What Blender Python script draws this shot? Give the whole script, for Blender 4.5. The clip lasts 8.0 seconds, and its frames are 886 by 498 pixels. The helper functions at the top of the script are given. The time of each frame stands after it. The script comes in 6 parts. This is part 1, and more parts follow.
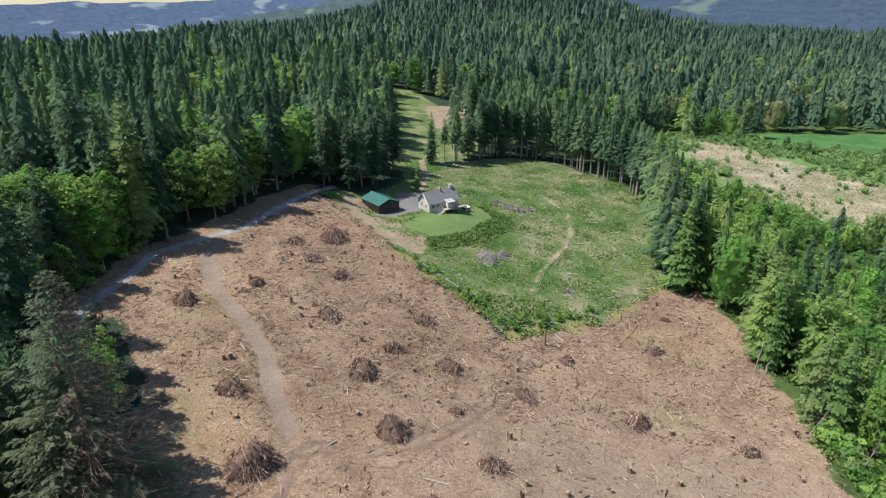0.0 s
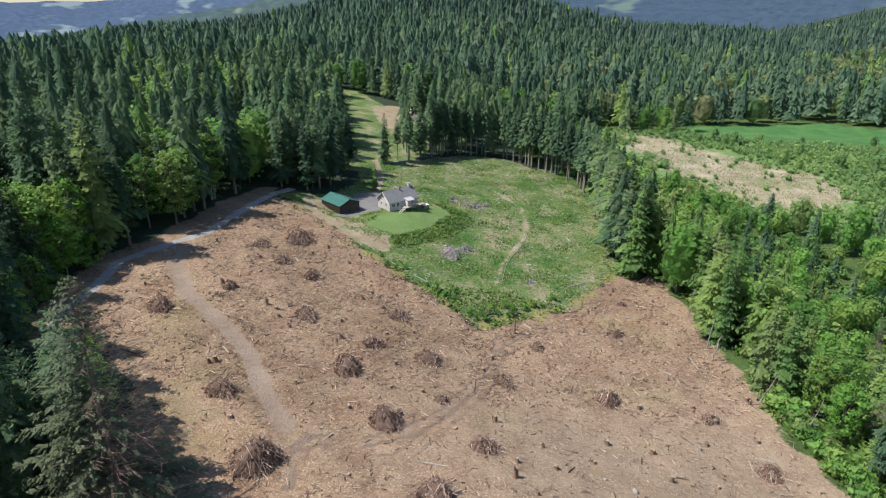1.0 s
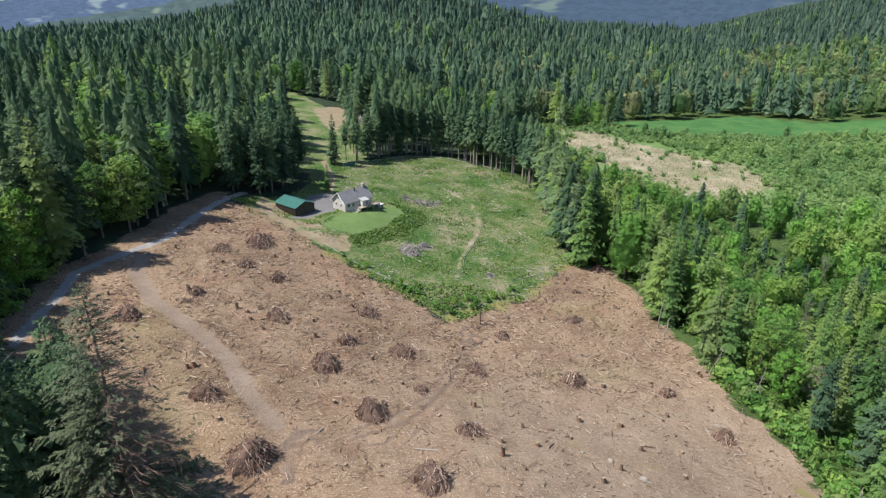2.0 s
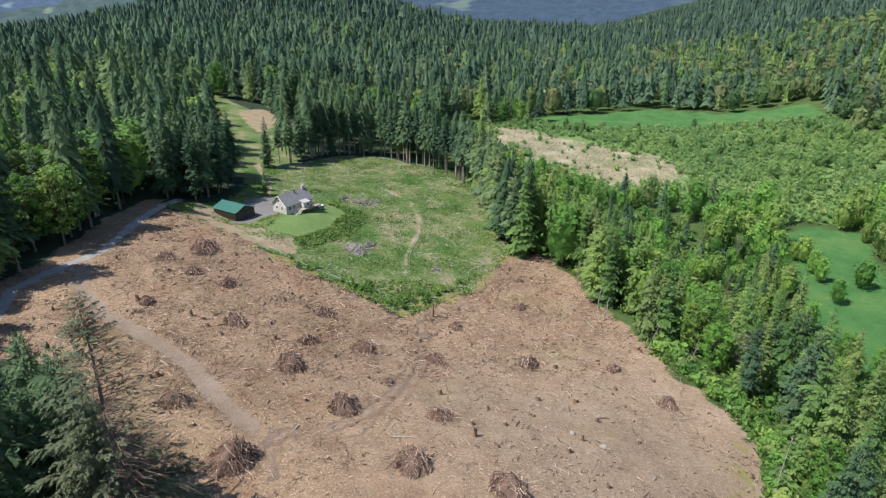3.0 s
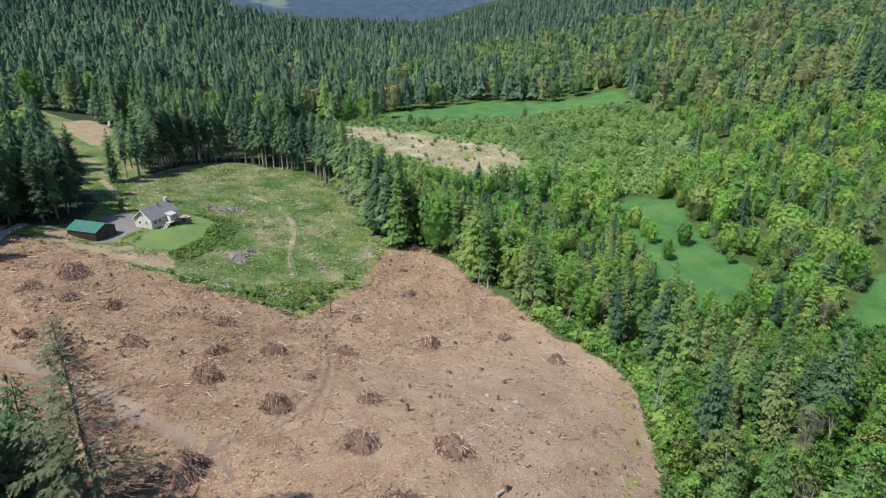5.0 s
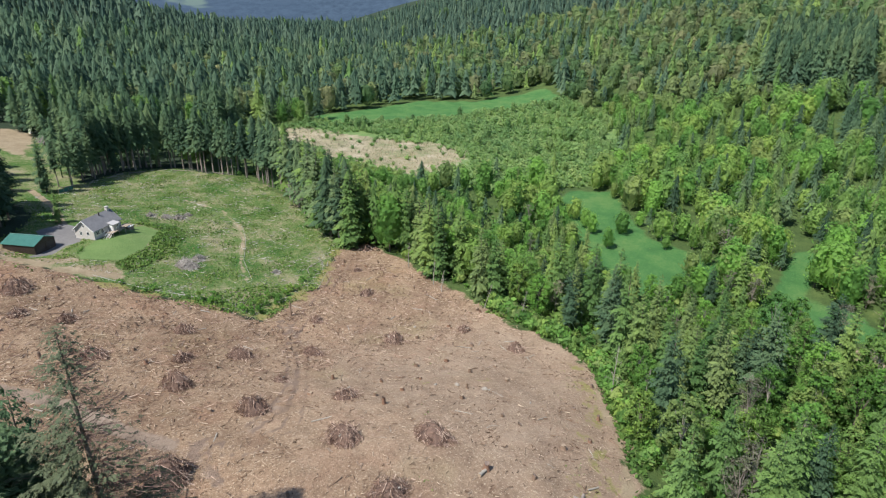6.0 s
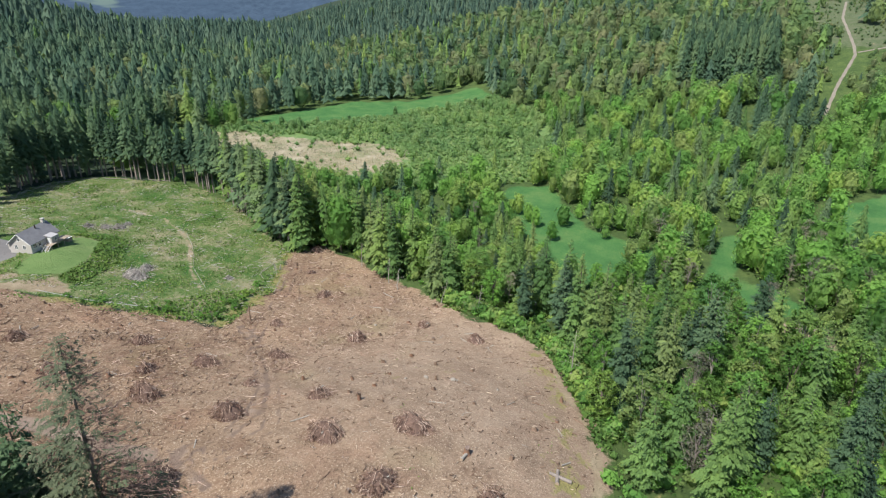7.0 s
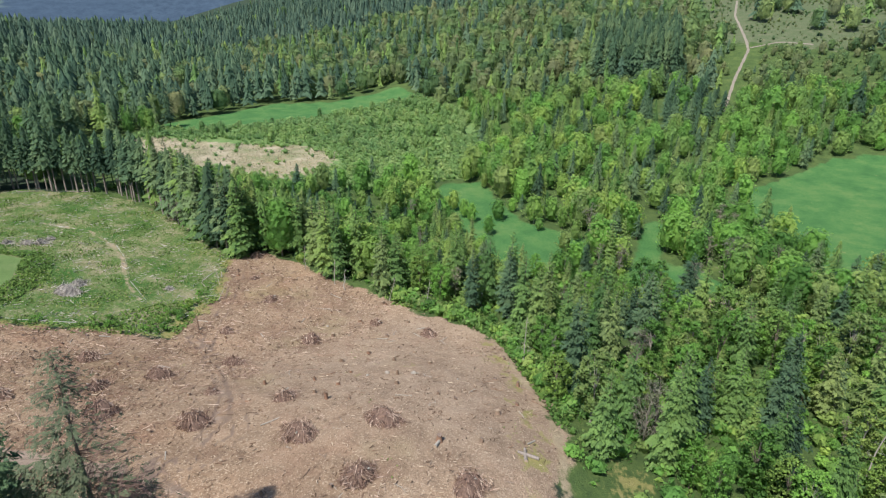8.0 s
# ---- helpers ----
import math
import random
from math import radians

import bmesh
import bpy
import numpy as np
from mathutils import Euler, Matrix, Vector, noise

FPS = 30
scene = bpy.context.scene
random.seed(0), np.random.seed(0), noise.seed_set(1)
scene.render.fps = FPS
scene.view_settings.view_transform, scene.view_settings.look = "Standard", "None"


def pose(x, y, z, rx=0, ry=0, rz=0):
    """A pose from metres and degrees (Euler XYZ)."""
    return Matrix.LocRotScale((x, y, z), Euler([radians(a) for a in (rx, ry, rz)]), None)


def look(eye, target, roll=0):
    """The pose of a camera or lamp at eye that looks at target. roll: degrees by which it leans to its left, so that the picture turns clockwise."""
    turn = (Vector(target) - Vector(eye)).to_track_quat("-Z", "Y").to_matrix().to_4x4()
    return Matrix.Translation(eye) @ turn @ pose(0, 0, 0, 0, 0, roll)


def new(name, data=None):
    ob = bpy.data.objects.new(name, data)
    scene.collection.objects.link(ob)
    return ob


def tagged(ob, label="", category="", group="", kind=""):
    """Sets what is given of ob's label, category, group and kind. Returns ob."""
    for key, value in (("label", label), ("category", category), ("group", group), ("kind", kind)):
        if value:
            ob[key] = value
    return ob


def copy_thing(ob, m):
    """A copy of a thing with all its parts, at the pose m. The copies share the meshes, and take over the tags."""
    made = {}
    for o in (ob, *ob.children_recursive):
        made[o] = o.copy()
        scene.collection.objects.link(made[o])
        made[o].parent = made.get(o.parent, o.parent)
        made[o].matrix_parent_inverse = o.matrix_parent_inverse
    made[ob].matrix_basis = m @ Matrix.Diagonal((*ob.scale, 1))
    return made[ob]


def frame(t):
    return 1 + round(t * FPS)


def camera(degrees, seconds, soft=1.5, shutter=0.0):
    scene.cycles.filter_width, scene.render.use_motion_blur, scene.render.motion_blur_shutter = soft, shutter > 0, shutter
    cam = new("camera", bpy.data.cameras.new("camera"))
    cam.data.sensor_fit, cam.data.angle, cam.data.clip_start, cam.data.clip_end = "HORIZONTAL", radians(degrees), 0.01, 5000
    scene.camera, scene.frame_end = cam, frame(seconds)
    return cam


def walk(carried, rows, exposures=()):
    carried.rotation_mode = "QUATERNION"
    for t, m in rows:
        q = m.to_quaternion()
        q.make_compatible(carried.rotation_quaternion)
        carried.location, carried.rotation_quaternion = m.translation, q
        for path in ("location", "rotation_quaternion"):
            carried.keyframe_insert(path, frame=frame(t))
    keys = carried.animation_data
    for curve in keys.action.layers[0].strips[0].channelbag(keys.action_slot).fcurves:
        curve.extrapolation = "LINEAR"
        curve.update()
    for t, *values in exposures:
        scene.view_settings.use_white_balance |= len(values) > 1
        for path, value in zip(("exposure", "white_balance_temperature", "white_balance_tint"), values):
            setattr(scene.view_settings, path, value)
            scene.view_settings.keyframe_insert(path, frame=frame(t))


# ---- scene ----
cam = camera(71.1, 8.0, 1.2)
METRES, EYE, TILT, LEAN, TURN = 67.2, 67.2, -22.0, 0.0, 0.0
ROWS = [
    (0.0, 0.0, 0.0, 0.0, 0.0, 0.0, -0.0),
    (0.5, -0.0571, -0.0352, -0.0048, -2.73, -0.08, 1.09),
    (1.0, -0.1144, -0.0679, -0.0086, -5.55, -0.22, 2.25),
    (1.5, -0.174, -0.0963, -0.0116, -8.46, -0.39, 3.39),
    (3.0, -0.3529, -0.1648, -0.0133, -18.64, -1.51, 7.37),
    (3.5, -0.4124, -0.1807, -0.0108, -22.79, -2.17, 8.87),
    (4.0, -0.4728, -0.1933, -0.0064, -26.72, -2.89, 10.28),
    (4.5, -0.5326, -0.2024, -0.0007, -30.33, -3.64, 11.46),
    (6.0, -0.711, -0.2039, 0.0281, -40.31, -6.04, 14.48),
    (6.5, -0.7701, -0.1961, 0.0408, -43.42, -6.86, 15.29),
    (7.0, -0.8276, -0.1853, 0.0551, -47.01, -7.89, 16.17),
    (7.5, -0.8846, -0.1694, 0.0709, -51.06, -9.11, 17.15),
    (8.0, -0.9398, -0.1491, 0.088, -54.83, -10.31, 17.96),
]
walk(cam, [(t, pose(0, 0, EYE, TILT, LEAN, TURN) @ pose(METRES * x, METRES * y, METRES * z, 90 + pitch, roll, yaw)) for t, x, y, z, yaw, pitch, roll in ROWS])


# ---------------------------------------------------------------- light
SUN_EL, SUN_AZ = 57.0, 181.0          # height; bearing from +x, counter-clockwise
world = bpy.data.worlds.new("sky")
scene.world = world
world.use_nodes = True
wn = world.node_tree
sky = wn.nodes.new("ShaderNodeTexSky")
sky.sky_type, sky.sun_disc = "NISHITA", False
sky.sun_elevation, sky.sun_rotation = radians(SUN_EL), radians(90 - SUN_AZ)
sky.dust_density, sky.air_density, sky.ozone_density = 0.4, 1.0, 2.5
wn.links.new(sky.outputs[0], wn.nodes["Background"].inputs[0])
wn.nodes["Background"].inputs[1].default_value = 0.11
sun = new("sun", bpy.data.lights.new("sun", "SUN"))
sun.data.energy, sun.data.angle, sun.data.color = 5.2, radians(0.55), (1.0, 0.96, 0.90)
way_to_sun = Vector((math.cos(radians(SUN_AZ)) * math.cos(radians(SUN_EL)), math.sin(radians(SUN_AZ)) * math.cos(radians(SUN_EL)), math.sin(radians(SUN_EL))))
sun.matrix_world = look(way_to_sun * 300, (0, 0, 0))
scene.view_settings.exposure = 0.42

# ---------------------------------------------------------------- materials
def material(name, rough=0.85, spec=0.25):
    m = bpy.data.materials.new(name)
    m.use_nodes = True
    b = m.node_tree.nodes["Principled BSDF"]
    b.inputs["Roughness"].default_value = rough
    b.inputs["Specular IOR Level"].default_value = spec
    return m, m.node_tree, b


def ramp(nt, source, stops):
    r = nt.nodes.new("ShaderNodeValToRGB")
    e = r.color_ramp.elements
    while len(e) < len(stops):
        e.new(0.5)
    for el, (p, c) in zip(e, stops):
        el.position, el.color = p, (*c, 1)
    nt.links.new(source, r.inputs[0])
    return r.outputs[0]


def noise_tex(nt, scale, detail=4.0, rough=0.6, vec=None):
    n = nt.nodes.new("ShaderNodeTexNoise")
    n.inputs["Scale"].default_value, n.inputs["Detail"].default_value, n.inputs["Roughness"].default_value = scale, detail, rough
    nt.links.new(vec if vec else coords(nt), n.inputs["Vector"])
    return n.outputs["Fac"]


def coords(nt):
    for n in nt.nodes:
        if n.bl_idname == "ShaderNodeNewGeometry":
            return n.outputs["Position"]
    return nt.nodes.new("ShaderNodeNewGeometry").outputs["Position"]


def mix(nt, fac, a, b, mode="MIX"):
    n = nt.nodes.new("ShaderNodeMix")
    n.data_type, n.blend_type = "RGBA", mode
    for sock, v in ((n.inputs[0], fac), (n.inputs[6], a), (n.inputs[7], b)):
        if isinstance(v, bpy.types.NodeSocket):
            nt.links.new(v, sock)
        elif isinstance(v, (int, float)):
            sock.default_value = v
        else:
            sock.default_value = (*v, 1)
    return n.outputs[2]


def calc(nt, op, a, b=0.0, c=0.0):
    n = nt.nodes.new("ShaderNodeMath")
    n.operation = op
    for sock, v in zip(n.inputs, (a, b, c)):
        if isinstance(v, bpy.types.NodeSocket):
            nt.links.new(v, sock)
        else:
            sock.default_value = v
    return n.outputs[0]


def bump(nt, bsdf, height, strength=0.5, dist=0.1):
    n = nt.nodes.new("ShaderNodeBump")
    n.inputs["Strength"].default_value, n.inputs["Distance"].default_value = strength, dist
    nt.links.new(height, n.inputs["Height"])
    nt.links.new(n.outputs[0], bsdf.inputs["Normal"])


def attr(nt, name):
    n = nt.nodes.new("ShaderNodeAttribute")
    n.attribute_name = name
    return n.outputs["Fac"]


def plain(name, dark, light, scale=3.0, rough=0.8, spec=0.25, metal=0.0, relief=0.0):
    m, nt, b = material(name, rough, spec)
    b.inputs["Metallic"].default_value = metal
    big, fine = noise_tex(nt, scale * 0.15, 3), noise_tex(nt, scale, 6)
    both = calc(nt, "ADD", calc(nt, "MULTIPLY", big, 0.5), calc(nt, "MULTIPLY", fine, 0.5))
    nt.links.new(ramp(nt, both, [(0.3, dark), (0.7, light)]), b.inputs["Base Color"])
    if relief:
        bump(nt, b, fine, 0.6, relief)
    return m


def foliage(name, dark, mid, light, single, glow=0.25, lace=0.0, size=4.5, grain=2.6, hues=None):
    """Leaves or needles: one tint a tree (single: by object; else by the stored tint) and one a clump."""
    m, nt, b = material(name, 0.75, 0.12)
    if single:
        tree = nt.nodes.new("ShaderNodeObjectInfo").outputs["Random"]
    else:
        tree = attr(nt, "tint")
    coords(nt)
    geo = next(n for n in nt.nodes if n.bl_idname == "ShaderNodeNewGeometry")
    clump = geo.outputs["Random Per Island"]
    f = calc(nt, "ADD", calc(nt, "MULTIPLY", tree, 0.78), calc(nt, "MULTIPLY", clump, 0.22))
    col = ramp(nt, f, [(0.08, dark), (0.48, mid), (0.98, light)])
    if hues:
        # each tree has a hue of its own, each clump a shade of it
        col = ramp(nt, tree, [(0.04 + 0.92 * i / (len(hues) - 1), c) for i, c in enumerate(hues)])
        col = mix(nt, 1.0, col, ramp(nt, clump, [(0.0, (0.72, 0.74, 0.78)), (1.0, (1.22, 1.20, 1.08))]), "MULTIPLY")
    stand = noise_tex(nt, 0.018, 3, 0.6)
    col = mix(nt, 1.0, col, ramp(nt, stand, [(0.36, (0.80, 0.86, 0.88)), (0.64, (1.16, 1.10, 1.0))]), "MULTIPLY")
    fleck = noise_tex(nt, grain, 4, 0.75)
    col = mix(nt, 1.0, col, ramp(nt, fleck, [(0.30, (0.66, 0.68, 0.70)), (0.48, (1, 1, 1)), (0.70, (1.12, 1.12, 1.02))]), "MULTIPLY")
    nt.links.new(col, b.inputs["Base Color"])
    bump(nt, b, fleck, 0.6, 0.3)
    t = nt.nodes.new("ShaderNodeBsdfTranslucent")
    nt.links.new(mix(nt, 0.5, col, light), t.inputs[0])
    s = nt.nodes.new("ShaderNodeMixShader")
    s.inputs[0].default_value = glow
    nt.links.new(b.outputs[0], s.inputs[1])
    nt.links.new(t.outputs[0], s.inputs[2])
    out = s.outputs[0]
    if lace:
        # gaps between the single leaves of a clump
        hole = nt.nodes.new("ShaderNodeMath")
        hole.operation = "GREATER_THAN"
        nt.links.new(noise_tex(nt, size, 2, 0.6), hole.inputs[0])
        hole.inputs[1].default_value = lace
        clear = nt.nodes.new("ShaderNodeBsdfTransparent")
        s2 = nt.nodes.new("ShaderNodeMixShader")
        nt.links.new(hole.outputs[0], s2.inputs[0])
        nt.links.new(clear.outputs[0], s2.inputs[1])
        nt.links.new(out, s2.inputs[2])
        out = s2.outputs[0]
    nt.links.new(out, nt.nodes["Material Output"].inputs[0])
    return m


FIR = (0.033, 0.066, 0.042), (0.074, 0.133, 0.075), (0.152, 0.220, 0.106)
CEDAR = (0.058, 0.108, 0.050), (0.138, 0.225, 0.088), (0.275, 0.345, 0.150)
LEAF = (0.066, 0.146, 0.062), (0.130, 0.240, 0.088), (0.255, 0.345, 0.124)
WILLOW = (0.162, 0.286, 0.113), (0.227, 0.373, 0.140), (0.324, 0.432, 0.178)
# near and middle leaf colours, brightened to offset shade inside the crowns
LIFTED_LEAF = (0.096, 0.222, 0.078), (0.186, 0.355, 0.116), (0.300, 0.422, 0.155)
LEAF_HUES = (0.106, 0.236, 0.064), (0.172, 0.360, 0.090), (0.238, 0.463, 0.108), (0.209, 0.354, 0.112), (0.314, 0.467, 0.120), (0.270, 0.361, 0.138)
# far leaf hues, greyed so that haze is put into the colour
HAZY_HUES = (0.080, 0.148, 0.069), (0.118, 0.196, 0.088), (0.150, 0.233, 0.098), (0.190, 0.255, 0.108), (0.162, 0.208, 0.106), (0.205, 0.226, 0.123)
CEDAR_HUES = (0.063, 0.132, 0.051), (0.103, 0.194, 0.067), (0.137, 0.236, 0.080), (0.166, 0.267, 0.086), (0.199, 0.293, 0.092), (0.177, 0.242, 0.100)
# needle colours of the far woods, bluer to stand in for haze
HAZY_FIR = (0.040, 0.076, 0.060), (0.070, 0.120, 0.088), (0.116, 0.175, 0.122)
fir_needles, fir_needles_many = foliage("fir needles", *FIR, True, 0.2, 0.43, 4.5), foliage("fir needles of many", *HAZY_FIR, False, 0.15, 0.40, 0.9, 0.9)
cedar_needles, cedar_needles_many = foliage("cedar sprays", *CEDAR, True, 0.28, 0.43, 4.0, hues=CEDAR_HUES), foliage("cedar sprays of many", *LEAF, False, 0.2, 0.40, 0.9, 0.9, hues=CEDAR_HUES)
# middle distance: part of that haze blue is kept in the needles
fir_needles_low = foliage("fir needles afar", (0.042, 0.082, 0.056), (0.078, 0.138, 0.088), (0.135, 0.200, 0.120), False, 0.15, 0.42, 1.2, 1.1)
fir_needles_mid = foliage("fir needles of some", *FIR, False, 0.15, 0.45, 2.6)
cedar_needles_mid = foliage("cedar sprays of some", *CEDAR, False, 0.28, 0.45, 2.6, hues=CEDAR_HUES)
willow_leaves = foliage("willow leaves", *WILLOW, False, 0.5, 0.33, 2.0, 1.2)
# middle-distance leaves, with less of that brightening than the near copy
leaves_mid = foliage("spring leaves of some", *LIFTED_LEAF, False, 0.42, 0.42, 2.6, 1.6, hues=[tuple(0.88 * v for v in c) for c in LEAF_HUES])
leaves, leaves_many = foliage("spring leaves", *LIFTED_LEAF, True, 0.54, 0.42, 4.0, hues=LEAF_HUES), foliage("spring leaves of many", *LEAF, False, 0.32, 0.43, 1.5, 0.9, hues=HAZY_HUES)
sparse_leaves = foliage("sparse grey leaves", (0.15, 0.17, 0.11), (0.23, 0.25, 0.16), (0.33, 0.33, 0.24), True, 0.4, 0.50, 5.0)
bark = plain("bark", (0.07, 0.055, 0.045), (0.24, 0.20, 0.165), 4.0, 0.95, relief=0.05)
grey_bark = plain("grey bark", (0.13, 0.11, 0.095), (0.36, 0.31, 0.27), 4.0, 0.95, relief=0.04)
pale_bark = plain("pale bark", (0.20, 0.18, 0.15), (0.42, 0.39, 0.34), 4.0, 0.95, relief=0.03)
dead_wood = plain("dead branches", (0.10, 0.075, 0.06), (0.26, 0.20, 0.17), 5.0, 0.95)

# ---------------------------------------------------------------- plan and ground
CELL = 1.2                             # the plan is drawn in cells of 1.2 m


def sig(v):
    return 1 / (1 + np.exp(-np.clip(v, -60, 60)))


def soft(v, w):
    """max(0, v) with a rounded foot w wide."""
    return w * np.logaddexp(0, np.clip(v / w, -60, 600))


def height(x, y):
    """The ground's height in metres at x, y in metres: a spur that falls to a flat valley, and the hills."""
    x, y = np.asarray(x, float) / CELL, np.asarray(y, float) / CELL
    k = (y - 100) / 100
    x0 = np.clip(-2.8 - 0.44 * k + 5.75 * k * k, -40, 240)
    h = -15.1 + 24.05 * sig((x0 - x) / (29 + 0.05 * np.clip(y - 300, 0, 900)))
    for a, cx, cy, s in ((6.5, 11.7, 42.6, 22.6), (-1.3, 15.8, 99, 24.5), (3.8, 66, 237, 49.5)):
        h = h + a * np.exp(-((x - cx) ** 2 + (y - cy) ** 2) / (2 * s * s))
    h = h + 50 * np.exp(-(((x - 110) / np.where(x < 110, 125, 165)) ** 2 + ((y - 1000) / 165) ** 2) / 2)
    side = -x / np.maximum(y, 1)
    west, far_west = np.clip((side - 0.08) / 0.15, 0, 1), np.clip((side - 0.36) / 0.22, 0, 1)
    h = h + 0.008 * np.clip(y - 240, 0, 900) * sig((150 - x) / 60) * (1 - west)
    h = h - 0.036 * west * np.minimum(soft(y - 500, 40), 520) - 0.034 * far_west * np.minimum(soft(y - 330, 40), 520)
    pad = np.exp(-(((x + 10) / 17) ** 2 + ((y - 172) / 12) ** 2) ** 2)
    h = h * (1 - pad) - 1.25 * pad
    u = x - 300 - 0.5 * soft(y - 230, 40)
    h = h + 0.25 * (soft(u, 22) - soft(u - 330, 60))
    v = np.hypot(x, y)
    h = h - 0.06 * soft(-x - 330, 60) - 0.03 * np.clip(v - 1500, 0, 900)
    return h * CELL


def sd(poly, x, y):
    """Distance in cells to a closed outline in the plan, negative inside."""
    x, y = np.asarray(x, float) / CELL, np.asarray(y, float) / CELL
    d, inside = np.full(x.shape, 1e9), np.zeros(x.shape, bool)
    for (ax, ay), (bx, by) in zip(poly, poly[1:] + poly[:1]):
        ex, ey = bx - ax, by - ay
        t = np.clip(((x - ax) * ex + (y - ay) * ey) / (ex * ex + ey * ey), 0, 1)
        d = np.minimum(d, np.hypot(x - ax - t * ex, y - ay - t * ey))
        if ay != by:
            inside ^= ((ay > y) != (by > y)) & (x < ax + (y - ay) * ex / ey)
    return np.where(inside, -d, d)


def along(line, x, y):
    """Distance in cells to an open line in the plan."""
    x, y = np.asarray(x, float) / CELL, np.asarray(y, float) / CELL
    d = np.full(x.shape, 1e9)
    for (ax, ay), (bx, by) in zip(line, line[1:]):
        ex, ey = bx - ax, by - ay
        t = np.clip(((x - ax) * ex + (y - ay) * ey) / (ex * ex + ey * ey), 0, 1)
        d = np.minimum(d, np.hypot(x - ax - t * ex, y - ay - t * ey))
    return d


BROWN = [(-33, 20), (-36, 54), (-45, 80), (-58, 95), (-58, 122), (-50, 128), (-45, 150), (-37, 172), (-29, 168), (-12, 142), (-3, 130), (8, 119), (13, 109), (26, 117), (37, 122), (54, 141), (67, 140), (65.5, 118), (63.5, 96), (62, 84), (62, 75), (61, 62), (58.5, 50), (49, 39.5), (38, 29.5), (29, 23), (20, 19.5), (8, 15), (-5, 8)]
GREEN = [(-36, 174), (-29, 168), (-12, 142), (-3, 130), (8, 119), (13, 109), (26, 117), (37, 122), (54, 141), (56.5, 139.5), (59.5, 163), (64, 178), (66.5, 205), (65.5, 222), (54, 238), (45, 250), (27, 247), (14, 236), (-9, 216), (-14, 214), (-13, 194), (-20, 183), (-29, 178)]
GAP = [(-20, 205), (-20, 250), (-28, 300), (-34, 370), (-18, 372), (-2, 330), (20, 304), (14, 250), (2, 215)]
GAP_CLEAR = [(-30, 372), (-16, 362), (4, 340), (12, 302), (6, 264), (-3, 240), (-3, 221), (-16, 212), (-16, 245), (-24, 295), (-32, 345)]
WET = [(126, 330), (150, 320), (157, 285), (168, 262), (181, 238), (182, 212), (155, 194), (133, 193), (121, 215), (116, 252), (118, 290)]
MARSH = [(110, 336), (160, 334), (250, 293), (337, 276), (300, 200), (230, 150), (185, 130), (150, 150), (112, 190), (100, 250)]
FAR_FIELD = [(172, 348), (217, 345), (264, 353), (294, 318), (358, 308), (335, 272), (245, 290), (172, 322)]
RIGHT_FIELD = [(217, 29), (261, 12), (298, -3), (340, -60), (150, -60), (146, -13), (178, 4)]
MEADOW = [(164, 138), (178, 124), (160, 107), (142, 86), (138, 59), (114, 53), (101, 64), (109, 84), (128, 108), (142, 126)]
MEADOW_2 = [(172, 50), (168, 42), (132, 34), (134, 22), (124, 10), (112, 24), (111, 40), (124, 40)]
BRUSHY = [(118, 25), (122, 6), (105, 0), (100, 14)]
CUT = [(462, 96), (479, 68), (469, 12), (500, -40), (620, -80), (760, 60), (700, 220), (590, 180), (540, 120)]
SCRUB = [(395, 55), (470, 60), (475, 0), (440, -30), (380, -10), (370, 40)]
LAWN = [(-10, 163), (-10.5, 157), (-2.5, 154), (6, 161.5), (14.5, 175.5), (12, 181), (4, 179), (-3, 170)]
YARD = [(-15, 184), (-7, 187.5), (-4, 182), (-7, 171), (-11, 170), (-15, 165.5), (-20, 165), (-20, 167), (-14, 172)]
VERGE = [(-37, 179), (-41, 180), (-47.5, 168), (-53.5, 152), (-58, 138), (-60, 127), (-50, 132), (-38, 172)]
ROAD = [(-33, 180), (-37, 175), (-43, 159), (-48, 140), (-57, 128), (-61, 121), (-61, 110), (-62, 92)]
TRACK = [(-50, 131), (-50, 121), (-44, 108), (-35, 97), (-29, 88), (-25, 77), (-21, 69), (-19, 62), (-19, 55)]
LANE = [(-27, 178), (-27, 168), (-20, 155), (-12, 146), (-7, 143)]
TRAIL = [(33, 205), (40, 189), (38, 172), (34, 161), (25, 144), (21, 132)]
DRIVE = [(-8, 184), (-6, 205), (-8, 225)]
SKID = [(-19, 57), (-19, 62), (-17, 66), (-11, 65), (-5, 68), (2, 75), (9, 87), (14, 97), (17, 106)]
SWING = [(-23, 74), (-19, 66), (-13, 60), (-5, 62), (0, 69), (5.7, 78), (11.5, 88), (15.4, 99), (24, 108), (33, 115), (45, 126), (56, 135.5)]
EDGE_WAY = [(8, 13), (19, 19), (27, 23), (34, 28), (39, 33), (53, 46), (60, 54)]
HILL_ROAD = [(344, 57), (403, 63), (460, 66), (479, 71), (550, 94), (614, 105)]
HILL_FORK = [(465, 66), (482, 49), (479, 27)]


